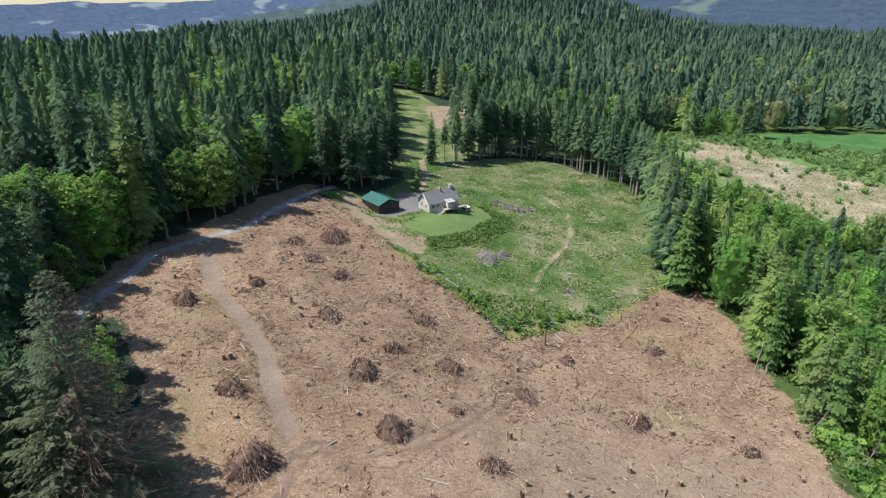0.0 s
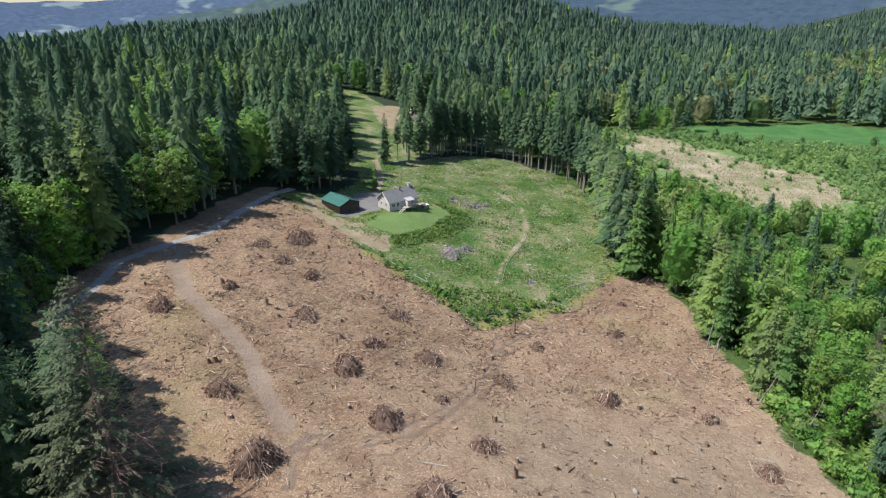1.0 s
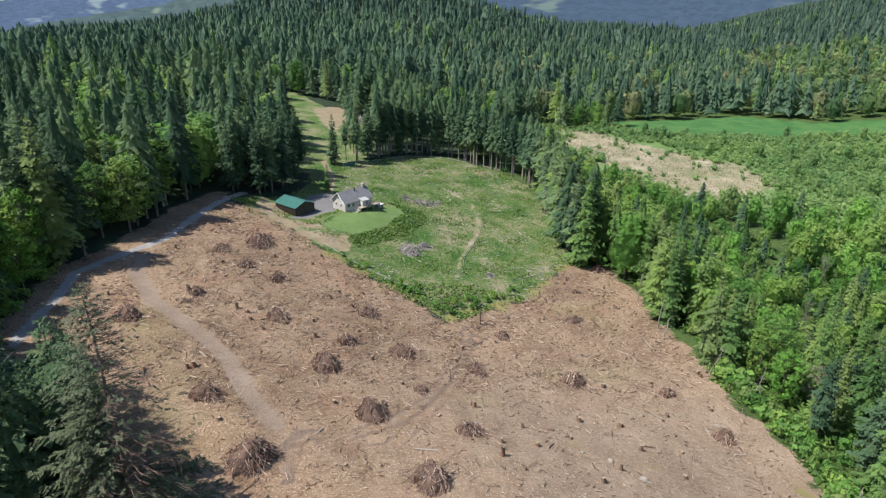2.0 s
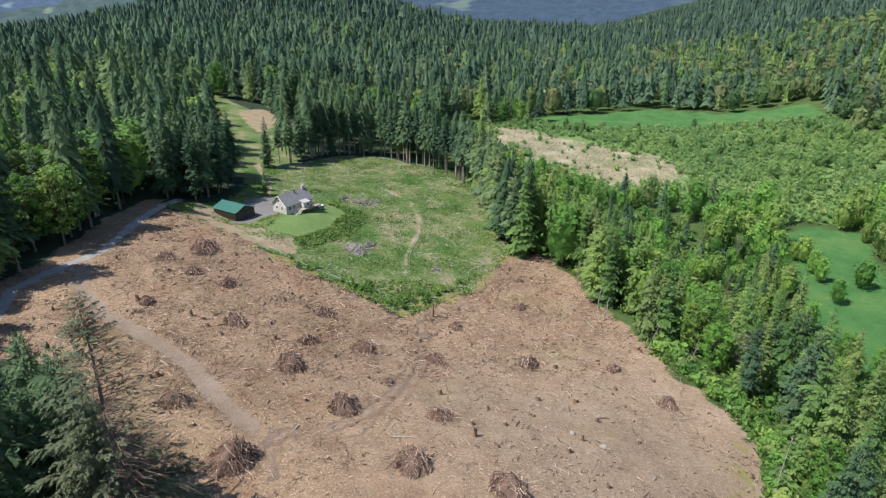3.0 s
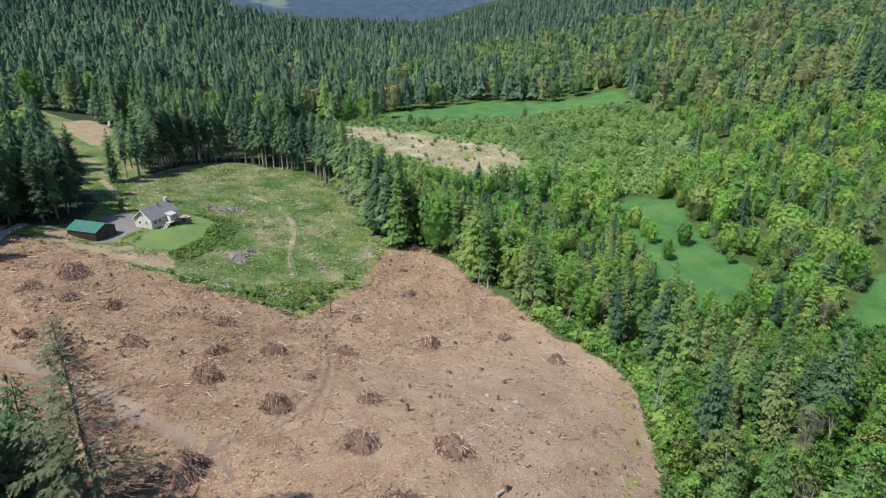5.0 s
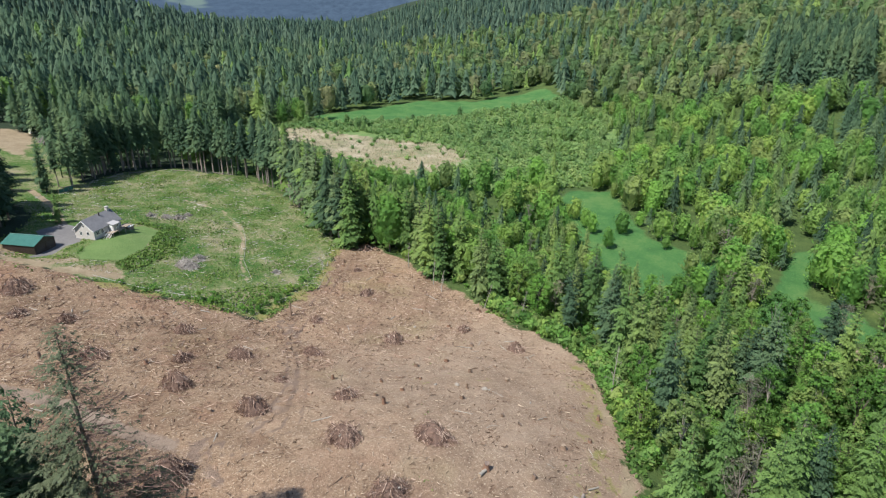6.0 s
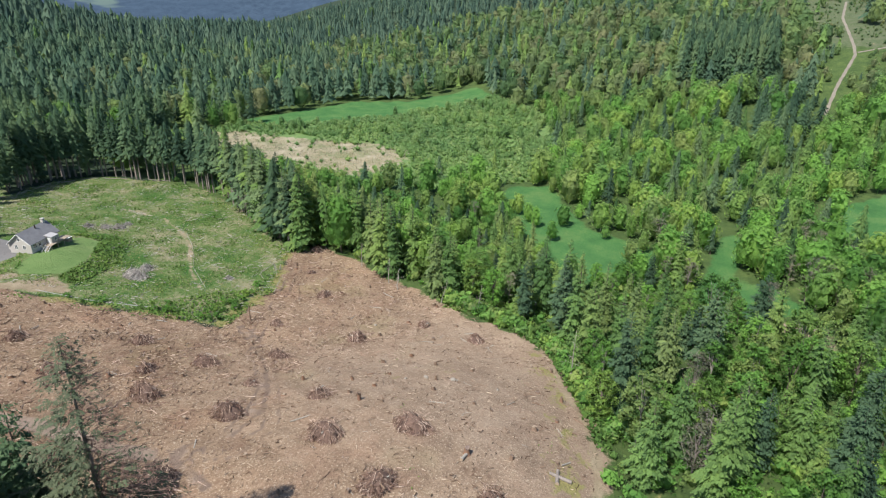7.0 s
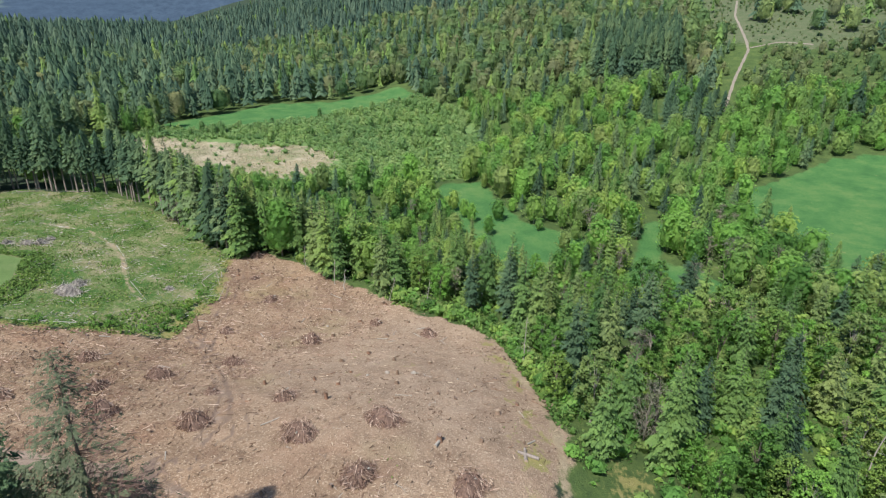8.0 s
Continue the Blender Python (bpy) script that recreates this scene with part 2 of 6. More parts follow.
def merged(name, verts, faces, mat, parent=None, attrs=None, smooth=False):
    """One mesh object from arrays; faces all of one length."""
    verts, faces = np.asarray(verts, np.float32), np.asarray(faces, np.int32)
    me = bpy.data.meshes.new(name)
    n, k = faces.shape
    me.vertices.add(len(verts))
    me.vertices.foreach_set("co", verts.ravel())
    me.loops.add(n * k)
    me.loops.foreach_set("vertex_index", faces.ravel())
    me.polygons.add(n)
    me.polygons.foreach_set("loop_start", np.arange(0, n * k, k, dtype=np.int32))
    me.polygons.foreach_set("use_smooth", np.full(n, smooth, bool))
    for key, values in (attrs or {}).items():
        me.attributes.new(key, "FLOAT", "POINT").data.foreach_set("value", np.asarray(values, np.float32))
    me.update(calc_edges=True)
    me.materials.append(mat)
    ob = new(name, me)
    ob.parent = parent
    return ob


def axis(lo, hi, a, b, fine, grow=1.16):
    """Grid lines, fine between a and b and wider towards lo and hi."""
    v = list(np.arange(a, b + fine, fine))
    s = fine
    while v[-1] < hi:
        s *= grow
        v.append(v[-1] + min(s, 12 if v[-1] < 800 else 120))
    s = fine
    while v[0] > lo:
        s *= grow
        v.insert(0, v[0] - min(s, 120))
    return np.array(v)


gx, gy = axis(-4200, 4600, -74, 84, 1.3, 1.10), axis(-900, 4600, 14, 262, 1.3, 1.10)
X, Y = np.meshgrid(gx, gy)
Z = height(X, Y)
near = sig((500 - np.hypot(X, Y)) / 60)
rough_ground = np.array([noise.noise((a * 0.35, b * 0.35, 0)) + 0.8 * noise.noise((a * 0.09, b * 0.09, 3)) for a, b in zip(X.ravel(), Y.ravel())]).reshape(X.shape)
wander = np.array([noise.noise((a / 13, b / 13, 11)) + 0.6 * noise.noise((a / 5, b / 5, 12)) for a, b in zip(X.ravel(), Y.ravel())]).reshape(X.shape)
in_brown = sig(-(sd(BROWN, X, Y) + 2.4 * wander) / 1.2)
wheel = np.minimum(along(TRACK, X, Y), along(ROAD, X, Y))
Z += near * rough_ground * (0.10 + 0.22 * in_brown) * np.clip(wheel - 1, 0.1, 1) * (1 - sig(-sd(YARD, X, Y)) * 0.9)
ruts = np.maximum(0.3 * sig((Y / CELL - 68) / 2) * np.exp(-((along(TRACK, X, Y) - 0.85) / 0.6) ** 2), 0.9 * np.exp(-((along(SKID, X, Y) - 1.0) / 0.7) ** 2))
ruts = np.maximum(ruts, 0.8 * np.exp(-((along(SWING, X, Y) - 1.1) / 0.7) ** 2))
Z -= 0.22 * np.exp(-(along(TRACK, X, Y) / 1.6) ** 2) + 0.16 * ruts * (0.6 + rough_ground)


def mask(poly, w=1.0):
    return sig(-sd(poly, X, Y) / w).ravel()


def strip(line, half, w=0.35):
    return sig((half - along(line, X, Y)) / w).ravel()


masks = {
    "brown": np.maximum.reduce([in_brown.ravel(), strip(ROAD[2:], 5.2, 1.5), mask(VERGE, 1.5)]), "green": np.maximum(mask(GREEN), mask(GAP, 2)), "marsh": mask(MARSH, 6), "straw": mask(WET, 4),
    "field": np.maximum.reduce([mask(FAR_FIELD, 1), mask(RIGHT_FIELD, 1), mask(MEADOW, 2), mask(MEADOW_2, 2)]),
    "lawn": mask(LAWN, 0.4), "yard": mask(YARD, 0.4), "gravel": 0.88 * strip(ROAD, 1.25, 0.6),
    "dirt": np.maximum.reduce([0.75 * strip(LANE, 1.5, 0.9), 0.8 * mask([(-30, 174), (-24, 178), (-20, 172), (-21, 165), (-13, 160), (-9, 155), (-13, 155), (-20, 154), (-26, 162)], 1.0), 0.72 * strip(TRAIL, 0.8, 0.5), strip(DRIVE, 1.1, 0.5), 0.72 * strip(EDGE_WAY, 1.2, 0.8), 0.95 * mask([(-17, 153), (-5, 152), (-4, 146), (-6, 140), (-13, 145), (-19, 151)], 1.2), 0.6 * mask(BRUSHY, 2), mask([(-9, 322), (3, 338), (12, 322), (0, 276), (-4, 285)], 3), 0.52 * mask([(16, 180), (28, 171), (36, 178), (27, 192), (14, 192)], 4), 0.5 * mask([(44, 226), (58, 218), (62, 200), (54, 196)], 4), 0.62 * strip([(57, 142), (60, 163), (65, 178), (67, 205), (66, 222), (54, 239)], 1.6, 1.4)]),
    "lush": np.maximum(sig((X / CELL - 58) / 3), sig((X / CELL - 14) / 3) * sig((60 - Y / CELL) / 5)).ravel() * sig((420 - Y / CELL) / 20).ravel(), "mud": np.maximum.reduce([0.96 * strip(TRACK[:7], 1.6, 0.6), 0.52 * strip(TRACK[6:], 1.7, 0.8), 0.5 * strip(SKID, 2.0, 0.8)]), "pale": (sig((X / CELL - 2) / 7) * sig((84 - Y / CELL) / 7)).ravel(), "cut": mask(CUT, 12), "rut": ruts.ravel() * 0.72,
    "weeds": np.maximum.reduce([0.8 * mask([(20, 13), (27, 12), (29, 9), (25, 6), (20, 9)], 1.5), 0.5 * strip([(11, 18), (24, 26), (31, 30.5), (39, 37), (48, 45), (56, 53)], 3.4, 1.6), 0.6 * strip([(20, 62), (34, 58)], 1.5, 1), 0.66 * strip([(-12, 142), (-3, 130), (8, 119), (13, 109), (26, 117), (37, 122), (54, 141)], 1.8, 1.2)]),
}
m, nt, b = material("ground", 0.95, 0.1)
fine, mid, big = noise_tex(nt, 1.3, 9, 0.75), noise_tex(nt, 0.16, 6, 0.65), noise_tex(nt, 0.03, 4)
chip = noise_tex(nt, 2.6, 3, 0.8)
blotch = calc(nt, "ADD", calc(nt, "MULTIPLY", mid, 0.6), calc(nt, "MULTIPLY", noise_tex(nt, 0.05, 4, 0.7), 0.4))
patch = noise_tex(nt, 0.075, 5, 0.7)


def region(below, name, colour, rag=0.35):
    """Lay a colour over what is below where the mask and a ragged noise say so."""
    f = calc(nt, "ADD", attr(nt, name), calc(nt, "MULTIPLY", calc(nt, "SUBTRACT", mid, 0.5), rag * 2))
    f = calc(nt, "ADD", f, calc(nt, "MULTIPLY", calc(nt, "SUBTRACT", fine, 0.5), rag))
    n = nt.nodes.new("ShaderNodeMapRange")
    n.interpolation_type = "SMOOTHSTEP"
    for i, v in ((1, 0.4), (2, 0.6)):
        n.inputs[i].default_value = v
    nt.links.new(f, n.inputs[0])
    return mix(nt, n.outputs[0], below, colour)


def earth(a, bb, c, speck=None, amount=0.6, broad=None, lo=0.32, hi=0.68):
    col = ramp(nt, calc(nt, "ADD", calc(nt, "MULTIPLY", broad if broad else mid, 0.55), calc(nt, "MULTIPLY", fine, 0.45)), [(lo, a), (0.5, bb), (hi, c)])
    if speck:
        k = ramp(nt, chip, [(amount, (0, 0, 0)), (amount + 0.06, (1, 1, 1))])
        col = mix(nt, k, col, speck)
    return col


col = earth((0.022, 0.032, 0.022), (0.034, 0.052, 0.032), (0.052, 0.078, 0.042))
col = region(col, "lush", earth((0.034, 0.058, 0.024), (0.064, 0.102, 0.033), (0.115, 0.155, 0.050)))
col = region(col, "cut", earth((0.06, 0.092, 0.042), (0.095, 0.120, 0.062), (0.15, 0.145, 0.10)))
col = region(col, "marsh", earth((0.095, 0.165, 0.06), (0.135, 0.215, 0.075), (0.20, 0.25, 0.10)))
col = region(col, "straw", earth((0.150, 0.185, 0.085), (0.300, 0.262, 0.175), (0.40, 0.352, 0.265), None, 0.60, patch, 0.40, 0.60), 0.8)
col = region(col, "green", earth((0.045, 0.112, 0.024), (0.112, 0.162, 0.053), (0.262, 0.236, 0.150), (0.36, 0.33, 0.24), 0.61, patch, 0.42, 0.59))
col = region(col, "field", earth((0.042, 0.118, 0.038), (0.062, 0.156, 0.048), (0.110, 0.190, 0.062), None, 0.6, patch, 0.40, 0.62), 0.3)
brown = earth((0.105, 0.066, 0.046), (0.236, 0.165, 0.112), (0.330, 0.247, 0.176), (0.45, 0.37, 0.28), 0.58, blotch, 0.36, 0.64)
rusty = ramp(nt, noise_tex(nt, 0.11, 5, 0.7), [(0.50, (0, 0, 0)), (0.64, (0.48, 0.48, 0.48))])
brown = mix(nt, rusty, brown, earth((0.12, 0.066, 0.044), (0.215, 0.128, 0.088), (0.29, 0.19, 0.135)))
brown = mix(nt, ramp(nt, noise_tex(nt, 1.9, 3, 0.8), [(0.35, (1, 1, 1)), (0.41, (0, 0, 0))]), brown, (0.090, 0.058, 0.043))
brown = mix(nt, 1.0, brown, ramp(nt, noise_tex(nt, 0.045, 5, 0.65), [(0.38, (0.94, 0.93, 0.91)), (0.5, (1.06, 1.06, 1.04)), (0.62, (1.18, 1.15, 1.11))]), "MULTIPLY")
weedy = ramp(nt, big, [(0.56, (0, 0, 0)), (0.70, (0.6, 0.6, 0.6))])
brown = mix(nt, weedy, brown, earth((0.17, 0.14, 0.06), (0.24, 0.20, 0.10), (0.20, 0.21, 0.07)))
dry = earth((0.205, 0.148, 0.106), (0.315, 0.240, 0.176), (0.385, 0.305, 0.232), (0.50, 0.42, 0.32), 0.60, blotch, 0.36, 0.64)
brown = mix(nt, calc(nt, "MULTIPLY", attr(nt, "pale"), 0.62), brown, dry)
col = region(col, "brown", brown, 0.55)
col = region(col, "weeds", earth((0.14, 0.15, 0.05), (0.21, 0.20, 0.075), (0.28, 0.24, 0.11)), 1.0)
col = region(col, "lawn", earth((0.100, 0.170, 0.056), (0.135, 0.208, 0.072), (0.175, 0.236, 0.095)), 0.12)
col = region(col, "dirt", earth((0.20, 0.155, 0.10), (0.28, 0.225, 0.15), (0.36, 0.30, 0.21)), 0.4)
col = region(col, "mud", earth((0.195, 0.145, 0.110), (0.252, 0.194, 0.150), (0.310, 0.246, 0.195)), 0.35)
col = region(col, "rut", earth((0.13, 0.095, 0.07), (0.18, 0.13, 0.10), (0.24, 0.18, 0.14)), 0.4)
col = region(col, "yard", earth((0.135, 0.13, 0.13), (0.175, 0.17, 0.17), (0.22, 0.215, 0.215)), 0.15)
col = region(col, "gravel", earth((0.19, 0.182, 0.178), (0.285, 0.275, 0.268), (0.38, 0.368, 0.36)), 0.45)
nt.links.new(col, b.inputs["Base Color"])
bump(nt, b, calc(nt, "ADD", calc(nt, "ADD", fine, calc(nt, "MULTIPLY", chip, 0.5)), calc(nt, "MULTIPLY", noise_tex(nt, 0.7, 3, 0.6), 0.7)), 0.8, 0.30)
ground_mat = m
nx = len(gx)
i = (np.arange(len(gy) - 1)[:, None] * nx + np.arange(nx - 1)[None, :]).ravel()
tagged(merged("ground", np.stack([X.ravel(), Y.ravel(), Z.ravel()], 1), np.stack([i, i + 1, i + nx + 1, i + nx], 1), ground_mat, None, masks, True),
       "logged brown clearing, rough green pasture, fields and forest floor", "ground", kind="structure")

# distant ridges, with the blue of the haze painted into their colours
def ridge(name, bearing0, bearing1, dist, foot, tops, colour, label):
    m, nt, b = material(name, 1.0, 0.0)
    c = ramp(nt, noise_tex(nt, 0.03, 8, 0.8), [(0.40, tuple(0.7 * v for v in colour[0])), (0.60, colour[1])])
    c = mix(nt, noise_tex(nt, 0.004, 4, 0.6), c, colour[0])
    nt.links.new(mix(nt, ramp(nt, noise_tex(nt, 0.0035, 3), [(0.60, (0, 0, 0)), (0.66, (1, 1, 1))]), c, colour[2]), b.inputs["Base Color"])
    nb, nr = 160, 24
    vs, fs = [], []
    for r in range(nr):
        for k in range(nb):
            f = k / (nb - 1)
            a = radians(bearing0 + (bearing1 - bearing0) * f)
            rr = r / (nr - 1)
            top = np.interp(f, np.linspace(0, 1, len(tops)), tops)
            d = dist * (1 + 0.35 * rr)
            z = foot + (top - foot) * (rr ** 0.8) + 22 * noise.fractal((d * math.sin(a) / 420, d * math.cos(a) / 420, dist), 0.8, 2, 6) * rr
            vs.append((d * math.sin(a), d * math.cos(a), z))
    for r in range(nr - 1):
        for k in range(nb - 1):
            q = r * nb + k
            fs.append((q, q + 1, q + nb + 1, q + nb))
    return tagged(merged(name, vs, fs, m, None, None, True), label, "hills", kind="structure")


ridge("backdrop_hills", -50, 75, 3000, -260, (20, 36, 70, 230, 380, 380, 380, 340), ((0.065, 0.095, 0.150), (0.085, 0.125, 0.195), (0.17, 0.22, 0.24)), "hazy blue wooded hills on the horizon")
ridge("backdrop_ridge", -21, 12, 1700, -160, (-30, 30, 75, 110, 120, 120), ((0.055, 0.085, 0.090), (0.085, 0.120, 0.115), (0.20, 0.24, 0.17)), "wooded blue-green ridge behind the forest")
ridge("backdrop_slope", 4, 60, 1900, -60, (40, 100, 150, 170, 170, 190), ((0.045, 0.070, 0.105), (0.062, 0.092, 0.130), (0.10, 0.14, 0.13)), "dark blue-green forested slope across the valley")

# ---------------------------------------------------------------- growing things
class Quads:
    """Collects corners and four-sided faces of one mesh."""

    def __init__(self):
        self.v, self.f = [], []

    def card(self, p, q, w):
        """A pointed spray from p to q, w its half width as a vector."""
        m = p + (q - p) * 0.55
        k = len(self.v)
        self.v += [p, m - w, q, m + w]
        self.f.append((k, k + 1, k + 2, k + 3))

    def stick(self, p, q, r0, r1, n=5, cap=False):
        d = (q - p)
        d = d / (np.linalg.norm(d) + 1e-9)
        a = np.cross(d, (0.3, 0.9, 0.2) if abs(d[2]) > 0.8 else (0, 0, 1))
        a = a / np.linalg.norm(a)
        b = np.cross(d, a)
        k = len(self.v)
        for c, r in ((p, r0), (q, r1)):
            for i in range(n):
                t = 2 * math.pi * i / n
                self.v.append(c + r * (a * math.cos(t) + b * math.sin(t)))
        for i in range(n):
            j = (i + 1) % n
            self.f.append((k + i, k + j, k + n + j, k + n + i))
        if cap:
            for s in (k, k + n):
                for i in range(1, n - 1, 2):
                    self.f.append((s, s + i, s + i + 1, s + (i + 2) % n))

    def box(self, m, lo, hi):
        """A box between two corners, at the pose m."""
        k = len(self.v)
        for x in (lo[0], hi[0]):
            for y in (lo[1], hi[1]):
                for z in (lo[2], hi[2]):
                    self.v.append(np.array(m @ Vector((x, y, z))))
        for f in ((0, 1, 3, 2), (4, 6, 7, 5), (0, 4, 5, 1), (2, 3, 7, 6), (0, 2, 6, 4), (1, 5, 7, 3)):
            self.f.append(tuple(k + i for i in f))

    def arrays(self):
        return np.array(self.v, np.float32), np.array(self.f, np.int32)

    def make(self, name, mat, parent=None, label="", smooth=False):
        ob = merged(name, *self.arrays(), mat, parent, None, smooth)
        if label:
            tagged(ob, label)
        return ob


vec = np.array


def trunk_of(rng, H, r, n=7, steps=5, bend=0.3):
    q = Quads()
    pts = [vec((0, 0, -0.6))] + [vec((rng.normal(0, bend) * (i / steps) ** 1.5 * 0.5, rng.normal(0, bend) * (i / steps) ** 1.5 * 0.5, H * i / steps)) for i in range(1, steps + 1)]
    for i in range(steps):
        q.stick(pts[i], pts[i + 1], r * (1 - i / steps) + 0.03, r * (1 - (i + 1) / steps) + 0.03, n)
    return q


def conifer(rng, H, base, R, levels, per, droop=0.45, gaps=0.0):
    """The crown of a fir or cedar: whorls of drooping sprays. base: where the crown starts."""
    q, seed = Quads(), rng.uniform(0, 90)
    for i in range(levels):
        f = (i + rng.uniform(-0.3, 0.3)) / levels
        f = min(max(f, 0), 0.985)
        z = base + (H - base) * f
        r0 = R * (1 - f) ** 0.66 * (0.55 + 0.45 * min(1, f / 0.15)) + 0.22
        for j in range(per):
            if rng.random() < gaps:
                continue
            a = 2 * math.pi * (j + rng.uniform(-0.35, 0.35)) / per + i * 2.4
            length = r0 * rng.uniform(0.55, 1.2) * (1 + 0.5 * noise.noise((1.1 * math.cos(a) + seed, 1.1 * math.sin(a), 0.22 * z)))
            rise = 0.45 * f - droop * (1 - f) * rng.uniform(0.5, 1.2)
            d = vec((math.cos(a), math.sin(a), 0))
            s = vec((-math.sin(a), math.cos(a), 0))
            zj = z + rng.uniform(-0.25, 0.25)
            hub = vec((0, 0, zj))
            tip = hub + d * length + vec((0, 0, rise * length))
            q.card(hub + d * 0.10 * length, tip, s * length * 0.13 + vec((0, 0, -0.07 * length)))
            for c in range(3):
                t = 0.30 + 0.24 * c + rng.uniform(-0.06, 0.06)
                p = hub + d * length * t + vec((0, 0, rise * length * t ** 1.3))
                for side in (-1, 1):
                    reach = length * (0.46 - 0.10 * c) * rng.uniform(0.7, 1.25)
                    e2 = p + (d * rng.uniform(0.55, 0.95) + s * side * rng.uniform(0.7, 1.0)) * reach * 0.8 - vec((0, 0, reach * rng.uniform(0.25, 0.95)))
                    q.card(p, e2, (d * 0.9 - s * side * 0.5) * 0.31 * reach + vec((0, 0, rng.uniform(-0.3, 0.06) * reach)))
    # a solid cone added inside, to block light passing through the crown
    n = 8
    z0, z1, k = base + 0.04 * H, base + 0.72 * (H - base), len(q.v)
    for z, r in ((z0, 0.26 * R), (z0 + 0.25 * (z1 - z0), 0.44 * R), (z1, 0.08)):
        q.v += [vec((r * math.cos(6.283 * i / n), r * math.sin(6.283 * i / n), z)) for i in range(n)]
    for s in range(2):
        q.f += [(k + s * n + i, k + s * n + (i + 1) % n, k + s * n + n + (i + 1) % n, k + s * n + n + i) for i in range(n)]
    for j in range(3):
        a = j * 1.05
        q.card(vec((0, 0, H * 0.955)), vec((0, 0, H * 1.012)), 0.16 * vec((math.cos(a), math.sin(a), 0)))
    return q


def skirt_cone(q, rng, z0, z1, r, n):
    """A ragged skirt of boughs round the trunk."""
    k = len(q.v)
    q.v.append(vec((0, 0, z1)))
    turn = rng.uniform(0, 6.283)
    for i in range(n):
        for part_way in (0, 1):
            a = turn + 6.283 * (i + 0.5 * part_way) / n
            rr = r * (rng.uniform(0.7, 1.25) if not part_way else rng.uniform(0.45, 0.72))
            zz = z0 + (z1 - z0) * (rng.uniform(-0.08, 0.1) if not part_way else rng.uniform(0.2, 0.34))
            q.v.append(vec((rr * math.cos(a), rr * math.sin(a), zz)))
    for i in range(n):
        a, b, c = 1 + 2 * i, 2 + 2 * i, 1 + (2 * i + 2) % (2 * n)
        q.f.append((k, k + (2 * i - 1) % (2 * n) + 1, k + a, k + b))


def skirted(rng, H, base, R, tiers, n, cards=0):
    """A conifer seen from afar: stacked ragged skirts, with single sprays standing out."""
    q = Quads()
    for t in range(tiers):
        f0, f1 = t / tiers, min(1.0, (t + 1.9) / tiers)
        z0, z1 = base + (H - base) * f0, base + (H - base) * f1
        skirt_cone(q, rng, z0, z1 if t < tiers - 1 else H, (R if cards < 20 else 0.80 * R) * (1 - f0) ** 0.66 * rng.uniform(0.8, 1.15) + 0.25, n)
    for c in range(cards):
        f = rng.uniform(0, 0.94)
        a, z, r = rng.uniform(0, 6.283), base + (H - base) * f, R * (1 - f) ** 0.66 + 0.25
        d, s = vec((math.cos(a), math.sin(a), 0)), vec((-math.sin(a), math.cos(a), 0))
        p = vec((0, 0, z + 0.25 * r)) + d * r * 0.5
        q.card(p, p + d * r * rng.uniform(0.45, 0.75) - vec((0, 0, r * rng.uniform(0.1, 0.5))), s * 0.17 * r + vec((0, 0, -0.08 * r)))
    return q


def round_crown(rng, H, R, lobes, cards, size, low=0.28, stray=0.5):
    """The crown of a broad-leaved tree: clumps of leaves on many uneven lobes. Returns the crown and the lobes' middles."""
    q, mids = Quads(), []
    for i in range(lobes):
        f = rng.uniform(0, 1) ** 0.8
        z = H * (low + (0.97 - low) * f)
        wide = R * math.sin(math.pi * min(0.93, 0.18 + 0.72 * f)) ** 0.8
        a = i * 2.4 + rng.uniform(-0.4, 0.4)
        rr = wide * rng.uniform(0.25, 0.8)
        lr = R * rng.uniform(0.24, 0.40)
        c = vec((math.cos(a) * rr, math.sin(a) * rr, min(z, H - lr * 0.6)))
        mids.append(c)
        # a closed kernel in the lobe, added to stop light
        k, lc = len(q.v), 0.62 * lr
        q.v += [c + vec(o) * lc for o in ((1, 0, 0), (0, 1, 0), (-1, 0, 0), (0, -1, 0), (0, 0, 0.8), (0, 0, -0.8))]
        if cards > 7:
            q.f += [(k, k + 1, k + 2, k + 4), (k, k + 4, k + 2, k + 3), (k, k + 5, k + 2, k + 1), (k, k + 3, k + 2, k + 5)]
        for k in range(cards):
            u = rng.normal(size=3)
            u[2] = u[2] * 0.9 + 0.25
            u /= np.linalg.norm(u)
            p = c + u * lr * rng.uniform(0.55, 1.12) * vec((1, 1, 0.8))
            n = u + rng.normal(size=3) * stray
            n /= np.linalg.norm(n)
            e = np.cross(n, rng.normal(size=3))
            e /= np.linalg.norm(e)
            g = np.cross(n, e)
            s = size * rng.uniform(0.6, 1.4)
            q.card(p - e * s * 0.6, p + e * s * 0.6, g * s * 0.45)
    return q, mids


